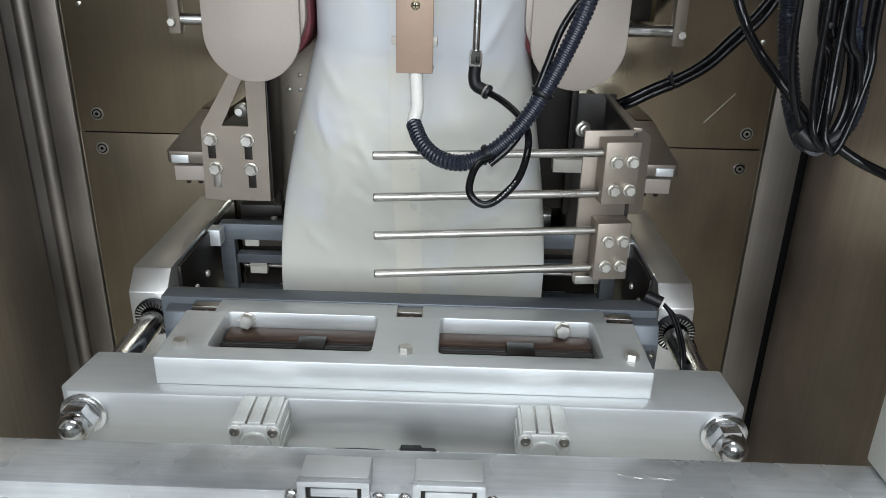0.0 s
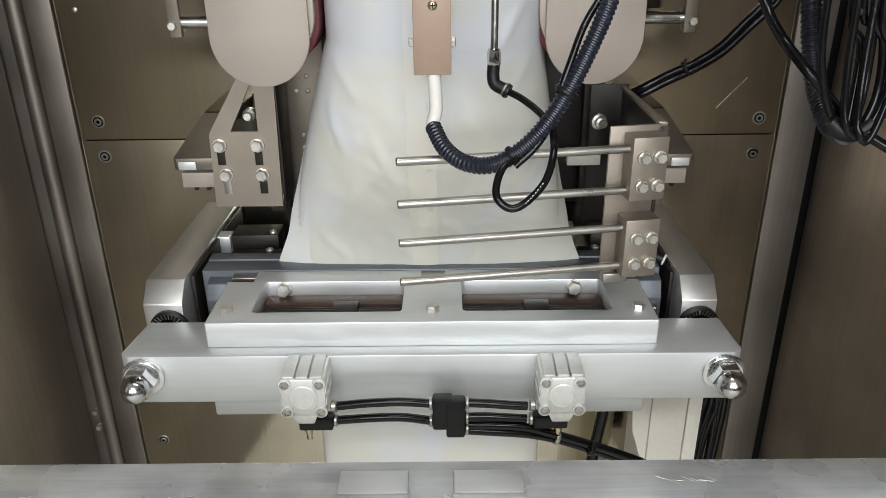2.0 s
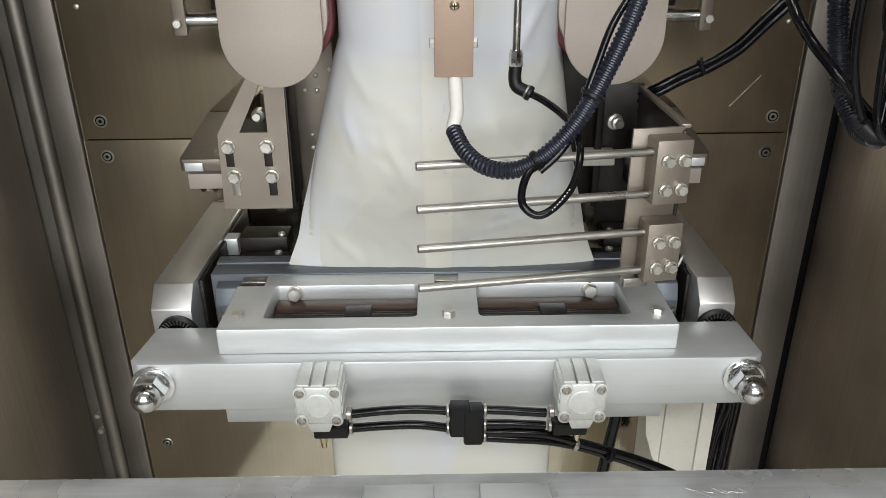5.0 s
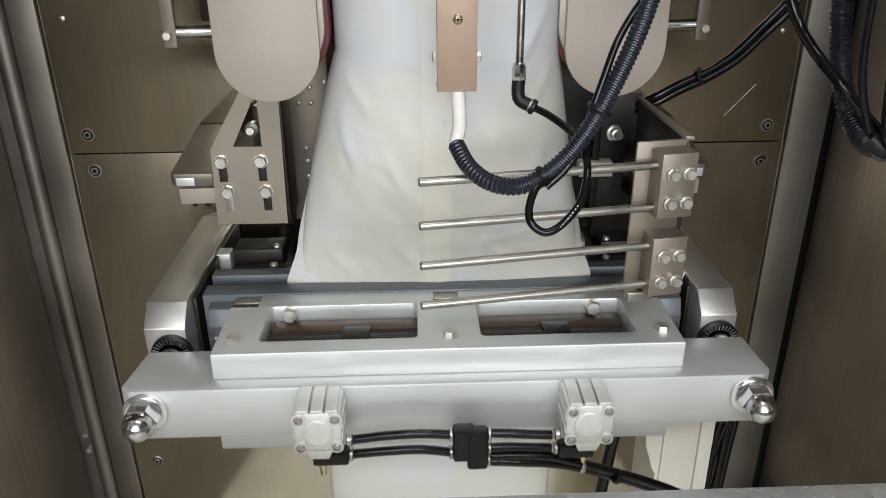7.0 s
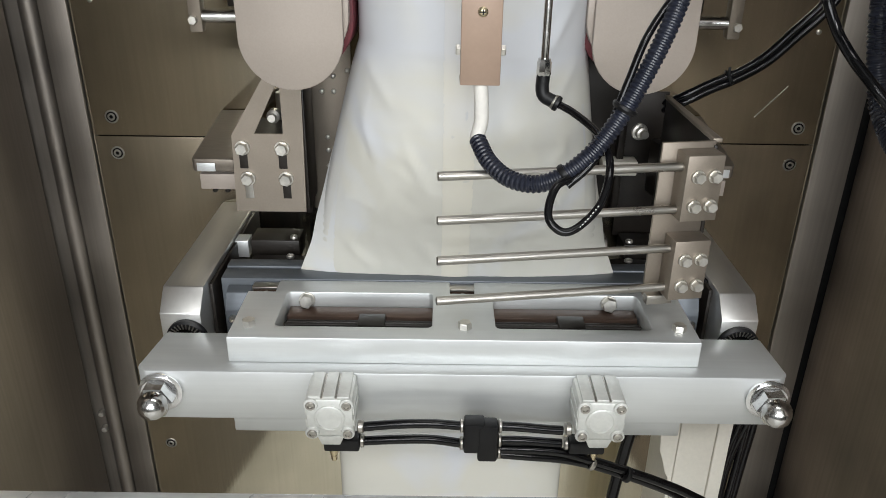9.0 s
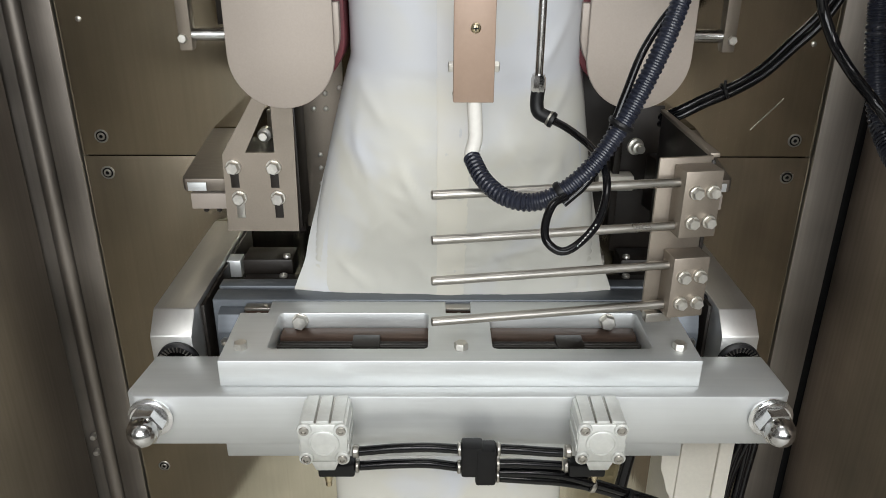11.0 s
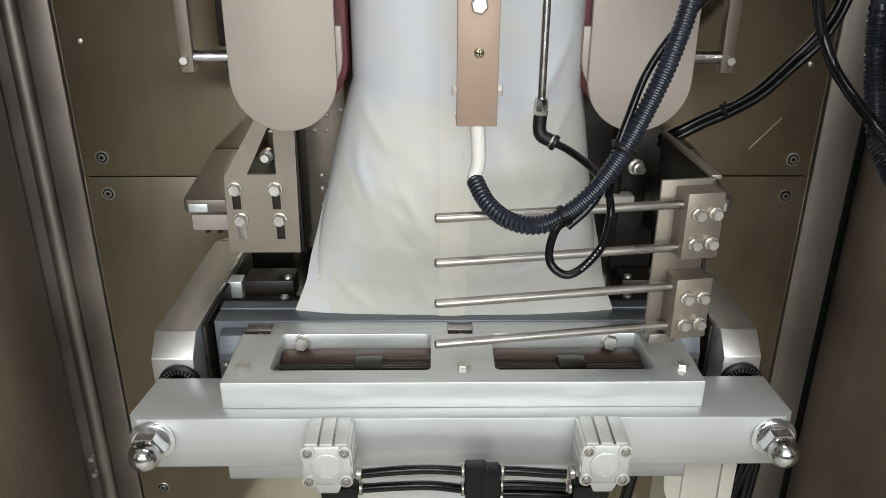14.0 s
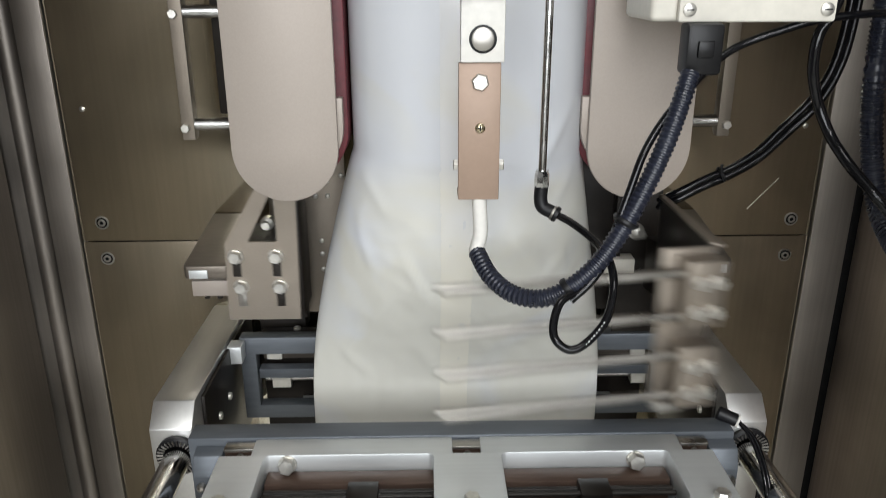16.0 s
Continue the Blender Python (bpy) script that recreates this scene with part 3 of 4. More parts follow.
    for pts in (((-0.09, -0.0625, 0.729), (-0.06, -0.063, 0.7325), (-0.03, -0.063, 0.7335), (-0.003, -0.0615, 0.7305)),
                ((-0.09, -0.0625, 0.713), (-0.06, -0.063, 0.7155), (-0.03, -0.063, 0.716), (-0.003, -0.0615, 0.711)),
                ((0.033, -0.0625, 0.7315), (0.05, -0.063, 0.731), (0.072, -0.063, 0.729), (0.088, -0.0625, 0.7275)),
                ((0.033, -0.0625, 0.7155), (0.05, -0.063, 0.716), (0.072, -0.063, 0.7145), (0.088, -0.0625, 0.713)),
                ((0.033, -0.0625, 0.706), (0.06, -0.064, 0.7065), (0.09, -0.064, 0.7035), (0.12, -0.062, 0.6925), (0.15, -0.059, 0.6795), (0.18, -0.055, 0.665), (0.215, -0.05, 0.645), (0.255, -0.04, 0.612), (0.285, -0.02, 0.56), (0.3, 0.0, 0.48)),
                ((0.033, -0.0625, 0.7), (0.06, -0.064, 0.699), (0.09, -0.063, 0.6955), (0.12, -0.06, 0.686), (0.15, -0.056, 0.672), (0.178, -0.05, 0.656), (0.21, -0.042, 0.634), (0.245, -0.03, 0.598), (0.27, -0.01, 0.545), (0.285, 0.01, 0.48))):
        part("air_hose", sweep(pts, 0.0042, 10), RUBBER, j, "black air hose")
    for x, z in ((0.118, 0.69), (0.152, 0.676)):
        part("cable_tie", lathe((x, -0.0605, z), (1, 0, -0.4), [(0.0072, -0.002), (0.0078, 0), (0.0072, 0.002)], 14), STEEL if x < 0.13 else BLACK, j)
    # sensor plug and lead at the right end of the jaw
    part("sensor_plug", rod((0.236, 0.114, 0.803), (0.252, 0.107, 0.798), 0.0062, 16), BLACK, j, "black sensor plug")
    part("plug_ring", rod((0.2515, 0.1072, 0.7982), (0.2535, 0.1063, 0.7975), 0.0066, 16), WHITE, j)
    for k in (0, 1):
        part("sensor_lead", sweep(((0.253, 0.1065, 0.7978), (0.2605 + 0.003 * k, 0.094, 0.789), (0.264 + 0.003 * k, 0.075, 0.775), (0.265 + 0.003 * k, 0.058, 0.755), (0.262, 0.045, 0.73), (0.256, 0.04, 0.70)), 0.0019, 14), RUBBER, j)
    return j


# ---- rear jaw ----
def rear_jaw():
    j = thing("rear_sealing_jaw", (0, 0.15, 0.69), "grey hard-anodised rear sealing jaw with open windows", "sealing jaw")
    part("jaw_face", prism_frame(-0.252, 0.245, 0.692, 0.7975, 0.1185, 0.136), HARDCOAT, j, "grey jaw frame")
    part("middle_bar", box(-0.232, 0.225, 0.1187, 0.134, 0.745, 0.757, 0.001), HARDCOAT, j)
    part("upper_slat", box(-0.231, 0.224, 0.142, 0.146, 0.759, 0.7785, 0.0008), LEVER, j, "brown tinted slat")
    for z in (0.7405, 0.731):
        part("tie_rod", rod((-0.232, 0.145, z), (0.225, 0.145, z), 0.003, 12), STEEL, j)
    for x in (-0.226, 0.206):
        part("stop_block", box(x, x + 0.018, 0.1362, 0.1415, 0.7605, 0.778, 0.001), CREAM, j)
        part("stop_block", box(x + 0.004, x + 0.026, 0.137, 0.149, 0.722, 0.737, 0.001), CREAM, j)
    part("rear_body", box(-0.235, 0.228, 0.158, 0.172, 0.655, 0.782, 0.001), DARK, j, "dark carrier plate")
    part("top_block", box(-0.232, -0.165, 0.1365, 0.158, 0.7785, 0.7925, 0.001), DARK, j)
    part("top_block", box(0.165, 0.225, 0.1365, 0.158, 0.7785, 0.7925, 0.001), DARK, j)
    for x in (-0.19, -0.15, 0.15, 0.185):
        part("block_screw", socket_screw((x, 0.15, 0.793 if abs(x) > 0.16 else 0.7825), (0, 0, 1), 0.0045, 0.003), ZINC, j)
    for s in (-1, 1):
        part("carrier_block", box(min(s * 0.182, s * 0.237), max(s * 0.182, s * 0.237), 0.165, 0.2, 0.783, 0.8065, 0.0015), DARK, j, "dark carrier block")
        part("bright_bracket", prism([(0.174, 0.783), (0.174, 0.80), (0.178, 0.807), (0.2, 0.807), (0.2, 0.783)], "x", min(s * 0.142, s * 0.166), max(s * 0.142, s * 0.166), 0.001), STEEL, j)
        part("block_screw", socket_screw((s * 0.189, 0.172, 0.8066), (0, 0, 1), 0.0042, 0.003), ZINC, j)
    part("foot_bar", box(-0.19, 0.19, 0.137, 0.157, 0.692, 0.7, 0.001), ALU, j)
    return j


def prism_frame(x0, x1, z0, z1, y0, y1):
    bm = grid_plate([x0, x0 + 0.018, x1 - 0.018, x1], [z0, z0 + 0.017, z1 - 0.021, z1], {(1, 1)}, y0, y1, 0.0012)
    for v in bm.verts:
        v.co = Vector((v.co.x, v.co.z, v.co.y))
    return bm


FRONT = front_jaw()
REAR = rear_jaw()


# ---- paddles that pat the bag ----
PIVOT_L, PIVOT_R = (-0.243, 0.216, 0.86), (0.293, 0.183, 0.86)


def face_plate(s, owner):
    """The slotted triangular bracket of one paddle."""
    if s > 0:
        p = part("face_plate", prism([(0.195, 0.855), (0.237, 0.855), (0.2365, 0.942), (0.193, 0.979), (0.186, 0.979), (0.186, 0.95), (0.195, 0.945)], "y", 0.13, 0.134, 0.0006), STEEL_PLATE, owner, "slotted steel face plate")
        # near-black patches laid on the plate paint the shade in slots and opening
        for bx, bz in ((0.2175, 0.918), (0.2165, 0.885)):
            part("slot", prism([(bx + 0.0034 * math.cos(k * math.pi / 5), bz + (0.0125 if k < 6 else -0.0125) + 0.0034 * math.sin(k * math.pi / 5)) for k in range(10)], "y", 0.1292, 0.1302), DARK, p)
            part("plate_bolt", bolt((bx, 0.1298, bz), (0, -1, 0), 0.0064, 0.006, 0.0074), ZINC, p)
        part("opening", prism([(0.1895, 0.9485), (0.207, 0.9485), (0.193, 0.9625), (0.1895, 0.9625)], "y", 0.1292, 0.1302, 0.0003), DARK, p)
        part("carrier", box(0.195, 0.232, 0.1345, 0.18, 0.872, 0.93, 0.002), DARK, owner, "dark pivot carrier")
        part("stud", lathe((0.17, 0.16, 0.945), (0, -1, 0), [(0.0085, 0), (0.0085, 0.003), (0.006, 0.004), (0.006, 0.009), (0.004, 0.01), (0.004, 0.015)], 18), ZINC, owner)
        return p
    own = bmesh.new()
    y0, y1 = 0.13, 0.134
    # a ring of faces between the rim and the opening
    loop = [(-0.238, 0.856), (-0.165, 0.856), (-0.162, 1.008), (-0.1925, 1.008), (-0.2355, 0.938)]
    inner = [(-0.2125, 0.94), (-0.1835, 0.94), (-0.1835, 0.991), (-0.1865, 0.991), (-0.2125, 0.9402)]
    for y in (y0, y1):
        lo = [own.verts.new((s * -x, y, z)) for x, z in loop]
        li = [own.verts.new((s * -x, y, z)) for x, z in inner]
        for k in range(5):
            own.faces.new((lo[k], lo[(k + 1) % 5], li[(k + 1) % 5], li[k]))
    own.verts.ensure_lookup_table()
    for base in (0, 5):
        for k in range(5):
            a, b = base + k, base + (k + 1) % 5
            own.faces.new((own.verts[a], own.verts[b], own.verts[b + 10], own.verts[a + 10]))
    p = part("face_plate", own, STEEL_PLATE, owner, "slotted steel face plate with a triangular opening")
    x = s * 0.1645
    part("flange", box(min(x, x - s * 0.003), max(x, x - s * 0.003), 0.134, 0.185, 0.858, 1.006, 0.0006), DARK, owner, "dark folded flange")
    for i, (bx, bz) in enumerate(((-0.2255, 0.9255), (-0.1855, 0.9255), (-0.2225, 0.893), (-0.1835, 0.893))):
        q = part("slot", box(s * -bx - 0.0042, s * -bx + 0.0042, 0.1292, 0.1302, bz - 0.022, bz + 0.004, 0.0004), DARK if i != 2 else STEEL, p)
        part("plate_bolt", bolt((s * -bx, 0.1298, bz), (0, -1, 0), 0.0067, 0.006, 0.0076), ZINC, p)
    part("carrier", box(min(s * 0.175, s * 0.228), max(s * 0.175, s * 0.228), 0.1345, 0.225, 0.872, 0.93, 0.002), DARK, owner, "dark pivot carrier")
    part("pivot_pin", rod((s * 0.2, 0.225, 0.84), (s * 0.2, 0.225, 0.96), 0.009, 16), STEEL, owner)
    part("stud", lathe((s * 0.196, 0.128 + 0.03, 0.953), (0, -1, 0), [(0.007, 0), (0.007, 0.01), (0.004, 0.012), (0.004, 0.018)], 14), ZINC, owner)
    return p


PAD_L = thing("bag_paddle", PIVOT_L, "steel bag paddle bracket on a vertical pivot", "machine bracket", "bag paddles")
face_plate(-1, PAD_L)
PAD_R = thing("bag_paddle", PIVOT_R, "steel bag paddle with four straight round rods", "machine bracket", "bag paddles")
face_plate(1, PAD_R)
# at rest the plate of the rod paddle is turned outwards
mid = Vector((0.2, 0.13, 0)) - Vector((PIVOT_R[0], PIVOT_R[1], 0))
turn = Matrix.Translation(mid + Vector((0.012, -0.012, 0))) @ Matrix.Rotation(radians(13), 4, "Z") @ Matrix.Translation(-mid)
for ob in PAD_R.children_recursive:
    ob.data.transform(turn)
# its web, front strip, clamp blocks and rods; the rods lean 9 degrees towards the front at their free ends
LEAN = radians(9)


def leaned(bm, about=(0.18, -0.03)):
    """Turns what was built square to the front by the paddle's lean at rest."""
    bm.transform(Matrix.Translation((about[0], about[1], 0)) @ Matrix.Rotation(LEAN, 4, "Z") @ Matrix.Translation((-about[0], -about[1], 0)))
    return bm


# the web faces inward; its shade is put into the near-black colour
part("web", prism([(0.13, 0.86), (0.13, 0.984), (0.115, 0.984), (-0.02, 0.981), (-0.02, 0.858), (0.02, 0.86)], "x", 0.1965, 0.1995, 0.0006), DARK, PAD_R, "side web with its shade in the colour")
part("web_lip", prism([(0.1945, 0.13), (0.1995, 0.13), (0.2045, -0.014), (0.1965, -0.014)], "z", 0.9815, 0.985, 0.0006), STEEL_PLATE, PAD_R, "folded top lip")
part("front_strip", leaned(box(0.1545, 0.2, -0.021, -0.018, 0.846, 0.984, 0.0006)), STEEL_PLATE, PAD_R, "bright front strip")
for z0, z1, zb in ((0.9235, 0.979, (0.962, 0.937)), (0.851, 0.9055, (0.889, 0.865))):
    c = part("clamp_block", leaned(box(0.1675, 0.1985, -0.042, -0.0213, z0, z1, 0.0008)), STEEL_PLATE, PAD_R, "bolted steel rod clamp")
    for z in zb:
        for x in (0.177, 0.191):
            part("clamp_bolt", leaned(bolt((x, -0.0422, z), (0, -1, 0), 0.0048, 0.0046, 0.0056)), ZINC, c)
for z in (0.9672, 0.9305, 0.8955, 0.859):
    part("rod", leaned(rod((-0.0295, -0.0315, z), (0.176, -0.0315, z), 0.0037, 16)), STEEL, PAD_R, "straight round steel rod")
part("foot_tab", leaned(box(0.155, 0.178, -0.03, -0.0212, 0.841, 0.8495, 0.0006)), STEEL, PAD_R)

# levers that stick out of the back panel beside the paddles
for s in (-1, 1):
    lv = thing("lever_bracket", (s * 0.27, 0.24, 0.86), "brown tinted steel lever with a bright end on a pale bar", "machine bracket", "lever brackets")
    poly = [(s * -x, y) for x, y in ((-0.297, 0.184), (-0.293, 0.178), (-0.25, 0.178), (-0.246, 0.186), (-0.256, 0.299), (-0.292, 0.299))]
    own = prism(poly, "z", 0.882, 0.8965, 0.0015)
    for v in own.verts:
        v.co.z += max(0, v.co.y - 0.185) * 0.2
    part("lever", own, LEVER, lv, "brown tinted steel lever")
    part("end_pad", box(min(s * 0.27, s * 0.29), max(s * 0.27, s * 0.29), 0.1762, 0.1778, 0.883, 0.8925, 0.0004), ALU, lv, "bright milled end")
    part("bar", box(min(s * 0.246, s * 0.291), max(s * 0.246, s * 0.291), 0.185, 0.297, 0.859, 0.877, 0.0008), COVER, lv, "pale steel bar")
    for dx in (0.262, 0.276):
        part("nub", rod((s * dx, 0.187, 0.8588), (s * dx, 0.187, 0.8555), 0.003, 10), DARK, lv)

# studded guard plates beside the film
for s in (-1, 1):
    g = thing("guard_plate", (s * 0.145, 0.205, 0.85), "studded grey steel guard plate beside the film" if s < 0 else "plain steel guard plate beside the film, shade put into its colour", "guard", "guard plates")
    # right plate is near-black to paint the shaded recess behind the rod paddle
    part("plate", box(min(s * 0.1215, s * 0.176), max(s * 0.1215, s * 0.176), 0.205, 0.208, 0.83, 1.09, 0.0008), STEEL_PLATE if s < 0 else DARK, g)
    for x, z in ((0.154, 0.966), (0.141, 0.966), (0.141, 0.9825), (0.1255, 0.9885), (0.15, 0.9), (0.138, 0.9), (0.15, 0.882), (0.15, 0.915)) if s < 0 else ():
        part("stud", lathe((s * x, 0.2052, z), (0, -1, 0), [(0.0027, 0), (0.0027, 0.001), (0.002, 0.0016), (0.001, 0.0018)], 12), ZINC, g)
    # dark plate added to carry that painted shade on to the web
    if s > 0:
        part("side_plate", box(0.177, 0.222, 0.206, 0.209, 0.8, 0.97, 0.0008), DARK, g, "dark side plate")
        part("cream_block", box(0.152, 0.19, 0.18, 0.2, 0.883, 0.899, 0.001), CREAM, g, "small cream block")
    # near-black strip paints the dark reflection between plate and paddle
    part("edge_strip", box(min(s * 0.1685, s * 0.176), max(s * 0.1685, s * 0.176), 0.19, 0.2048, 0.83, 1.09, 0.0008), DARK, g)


# ---- pull belts ----
def stadium(xc, zb, r, top, n=20):
    pts = [(xc - r, top)]
    pts += [(xc - r * math.cos(k * math.pi / n), zb + r - r * math.sin(k * math.pi / n)) for k in range(n + 1)]
    return pts + [(xc + r, top)]


for s, xc, r in ((-1, -0.1565, 0.0462), (1, 0.1515, 0.0452)):
    h = thing("pull_belt_unit", (xc, 0.12, 1.0), "pull belt unit behind a beige rounded cover", "belt unit", "pull belts")
    part("cover", prism(stadium(xc, 1.0005, r, 1.62), "y", 0.064, 0.07, 0.0012), COVER, h, "beige matt cover with a rounded lower end")
    xb = xc - s * 0.0055
    part("belt", prism(stadium(xb, 1.012, 0.0485, 1.62), "y", 0.082, 0.15, 0.0015), BELT, h, "dark red rubber belt")
    part("pulley_flange", prism(stadium(xb, 1.02, 0.0452, 1.09), "y", 0.0705, 0.0815, 0.0008), COVER, h)
    part("housing", box(min(s * 0.2, s * 0.262), max(s * 0.2, s * 0.262), 0.262, 0.297, 1.045, 1.62, 0.001), DARK, h, "dark inner housing")
    for z in (1.036, 1.154, 1.4):
        q = part("cross_rod", rod((xc + s * 0.03, 0.25, z), (s * 0.29, 0.25, z), 0.0072, 20), CHROME, h, "chromed cross rod")
    b = part("hanger", prism([(0.242, 1.02), (0.242, 1.62), (0.258, 1.62), (0.258, 1.025), (0.253, 1.02)], "x", min(s * 0.286, s * 0.3), max(s * 0.286, s * 0.3), 0.0012), STEEL_PLATE, h, "pale flat hanger bar")
    for z in (1.033, 1.152):
        part("hanger_bolt", bolt((s * 0.2955, 0.2418, z), (0, -1, 0), 0.0052, 0.004), ZINC, b)

# ---- film ----
CX = 0.004


def section(z):
    """Half width, half depth and centre of the film at a height."""
    if z >= 1.04:
        return 0.1055, 0.098, CX
    if z >= 0.77:
        t = (1.04 - z) / 0.27
        s = t * t * (3 - 2 * t)
        side = math.sin(math.pi * t ** 0.8)
        rim = 0.0016 * min(1.0, (1.04 - z) / 0.005)
        return 0.1055 + 0.043 * (0.55 * s + 0.45 * t ** 0.8) + 0.0055 * side, 0.008 + 0.09 * 0.5 * (1 + math.cos(math.pi * t ** 1.35)) - rim * (1 - t), CX - 0.010 * t - 0.0025 * side
    if z >= 0.70:
        return 0.1485, 0.008, CX - 0.010
    t = min(1, (0.70 - z) / 0.13)
    return 0.1485 - 0.0115 * t, 0.008 + 0.028 * t, CX - 0.012


CREASES = ((0.055, 1.03, 0.1, 1.1, 0.0032), (0.075, 1.0, 0.108, 1.05, 0.0028), (-0.098, 1.04, -0.062, 0.985, 0.0018), (-0.1, 1.0, -0.08, 0.93, 0.0016), (-0.07, 0.9, -0.12, 0.83, 0.002),
           (0.06, 0.93, 0.115, 0.86, 0.002), (-0.13, 0.85, -0.09, 0.80, 0.0022), (0.03, 0.86, 0.075, 0.81, 0.0018), (-0.045, 0.845, -0.02, 0.80, 0.0016), (0.09, 0.965, 0.06, 0.915, 0.0016), (-0.02, 0.9, 0.03, 0.84, 0.002), (-0.06, 0.97, -0.03, 0.9, 0.0022))


def creased(x, z):
    """Narrow folds, each from one place to another on the film's front."""
    n = 0.0
    for x0, z0, x1, z1, h in CREASES:
        dx, dz = x1 - x0, z1 - z0
        L2 = dx * dx + dz * dz
        u = max(0.0, min(1.0, ((x - x0) * dx + (z - z0) * dz) / L2))
        d2 = (x - x0 - u * dx) ** 2 + (z - z0 - u * dz) ** 2
        n += h * math.exp(-d2 / 0.00003) * math.sin(math.pi * (0.08 + 0.84 * u))
    return n


def crumple(x, y, z):
    """Soft dents and irregular creases below the forming tube."""
    low = max(0.0, min(1.0, (1.045 - z) / 0.07)) * max(0.0, min(1.0, (z - 0.79) / 0.06))
    n = noise.noise(Vector((x * 10 + 3, y * 5, z * 9))) * 0.0045
    wx, wz = noise.noise(Vector((x * 12, 1.7, z * 12))) * 0.035, noise.noise(Vector((x * 12, 8.3, z * 12))) * 0.035
    for k, f, amp in ((1, 13, 0.0018), (2, 25, 0.0016), (3, 47, 0.0011)):
        q = noise.noise(Vector(((x + wx) * f, 4.4 * k, (z + wz) * f * 0.8 + x * f * 0.5)))
        n += amp * (0.35 - abs(q)) * 1.6
    near, _ = noise.voronoi(Vector(((x + wx * 0.6) * 17, y * 9, (z + wz * 0.6) * 15)))
    n += 0.0042 * max(0.0, 0.28 - (near[1] - near[0])) * (0.4 + 1.2 * max(0.0, noise.noise(Vector((x * 7, 2.2, z * 7)))))
    hem = max(0.0, min(1.0, (0.85 - z) / 0.05)) * (noise.noise(Vector((x * 75, 6.1, z * 14))) * 0.0011 + noise.noise(Vector((x * 28, 3.3, z * 30))) * 0.0012)
    edge = max(0.0, min(1.0, (0.93 - abs(x - CX + 0.008) / section(z)[0]) / 0.2))
    return (n * low + hem + creased(x, z)) * edge + noise.noise(Vector((x * 9, y * 9 + 5, z * 3))) * 0.0012


def film_shell(z0, z1, a0, a1, shrink=0.0, steps=48, levels=60):
    bm = bmesh.new()
    rings = []
    closed = abs(a1 - a0 - math.tau) < 1e-6
    for i in range(levels + 1):
        z = z0 + (z1 - z0) * i / levels
        w, d, c = section(z)
        w, d = w - shrink, max(0.002, d - shrink)
        ring = []
        for k in range(steps + (0 if closed else 1)):
            a = a0 + (a1 - a0) * k / steps
            ca, sa = math.cos(a), math.sin(a)
            x, y = c + w * ca, 0.115 + d * sa
            nz = crumple(x, y, z)
            ring.append(bm.verts.new((x + ca * nz * 0.6, y + sa * nz, z)))
        rings.append(ring)
    for p, q in zip(rings, rings[1:]):
        m = len(p)
        for k in range(m if closed else m - 1):
            bm.faces.new((p[k], p[(k + 1) % m], q[(k + 1) % m], q[k]))
    return bm


BAG = thing("film_bag", (CX, 0.115, 0.7), "white plastic film tube flaring to a bag above the jaws", "plastic bag")
part("film", film_shell(0.715, 1.62, 0, math.tau, 0.0, 220, 260), FILM, BAG)


def hinged(ob, p):
    ob.data.transform(Matrix.Translation(-Vector(p)))
    ob.matrix_basis = Matrix.Translation(p)
    return ob


def corner_fold(s):
    """The flat corner that the seal pulls out of the bag's side."""
    bm = bmesh.new()
    rows = []
    for i in range(25):
        z = 0.79 + 0.2 * i / 24
        w, d, c = section(max(0.8, z))
        t = max(0.0, 1 - (z - 0.79) / 0.2)
        out = 0.009 * max(0.0, min(1.0, (1.0 - z) / 0.17)) ** 1.5 + 0.0105 * max(0.0, min(1.0, (0.834 - z) / 0.038)) ** 1.2 + 0.0015 * math.sin(z * 90) * t * (1 - t) - 0.003 * (1 - t)
        xi, xo = c + s * (w - 0.03), c + s * (w + out)
        xm = c + s * (w - 0.012)
        yi, ym = (d * math.sqrt(1 - ((w - q) / w) ** 2) for q in (0.03, 0.012))
        rows.append([bm.verts.new(v) for v in ((xi, 0.115 - yi + 0.001, z), (xm, 0.115 - ym - 0.0008, z), (xo, 0.115, z), (xm, 0.115 + ym + 0.0008, z), (xi, 0.115 + yi - 0.001, z))])
    for a, b in zip(rows, rows[1:]):
        for k in range(4):
            bm.faces.new((a[k], a[k + 1], b[k + 1], b[k]))
    return bm


HINGE = 0.30
BAG_L = hinged(part("corner_fold", corner_fold(-1), FILM, BAG, "pulled-out corner of the bag"), (-0.1, 0, HINGE))
BAG_R = hinged(part("corner_fold", corner_fold(1), FILM, BAG, "pulled-out corner of the bag"), (0.1, 0, HINGE))
part("finished_end", film_shell(0.40, 0.735, 0, math.tau, 0.0035, 48, 30), FILM, BAG, "white film below the jaws")


def seam_strip():
    """The lengthwise overlap of the film on the bag's front."""
    bm = bmesh.new()
    last = None
    for i in range(160):
        z = 0.716 + (1.61 - 0.716) * i / 159
        row = []
        for x, o in ((-0.0235, -0.0002), (-0.0205, 0.0005), (-0.008, 0.0007), (0.003, 0.0005), (0.006, -0.0002)):
            w, d, c = section(z)
            k = max(-1.0, min(1.0, (x - c) / w))
            sa = -math.sqrt(1 - k * k)
            y = 0.115 + d * sa
            row.append(bm.verts.new((x, y + sa * (crumple(x, y, z) + o), z)))
        if last:
            for k in range(4):
                bm.faces.new((last[k], last[k + 1], row[k + 1], row[k]))
        last = row
    return bm


part("seam", seam_strip(), FILM_DOUBLE, BAG, "lengthwise overlap seam of the film")

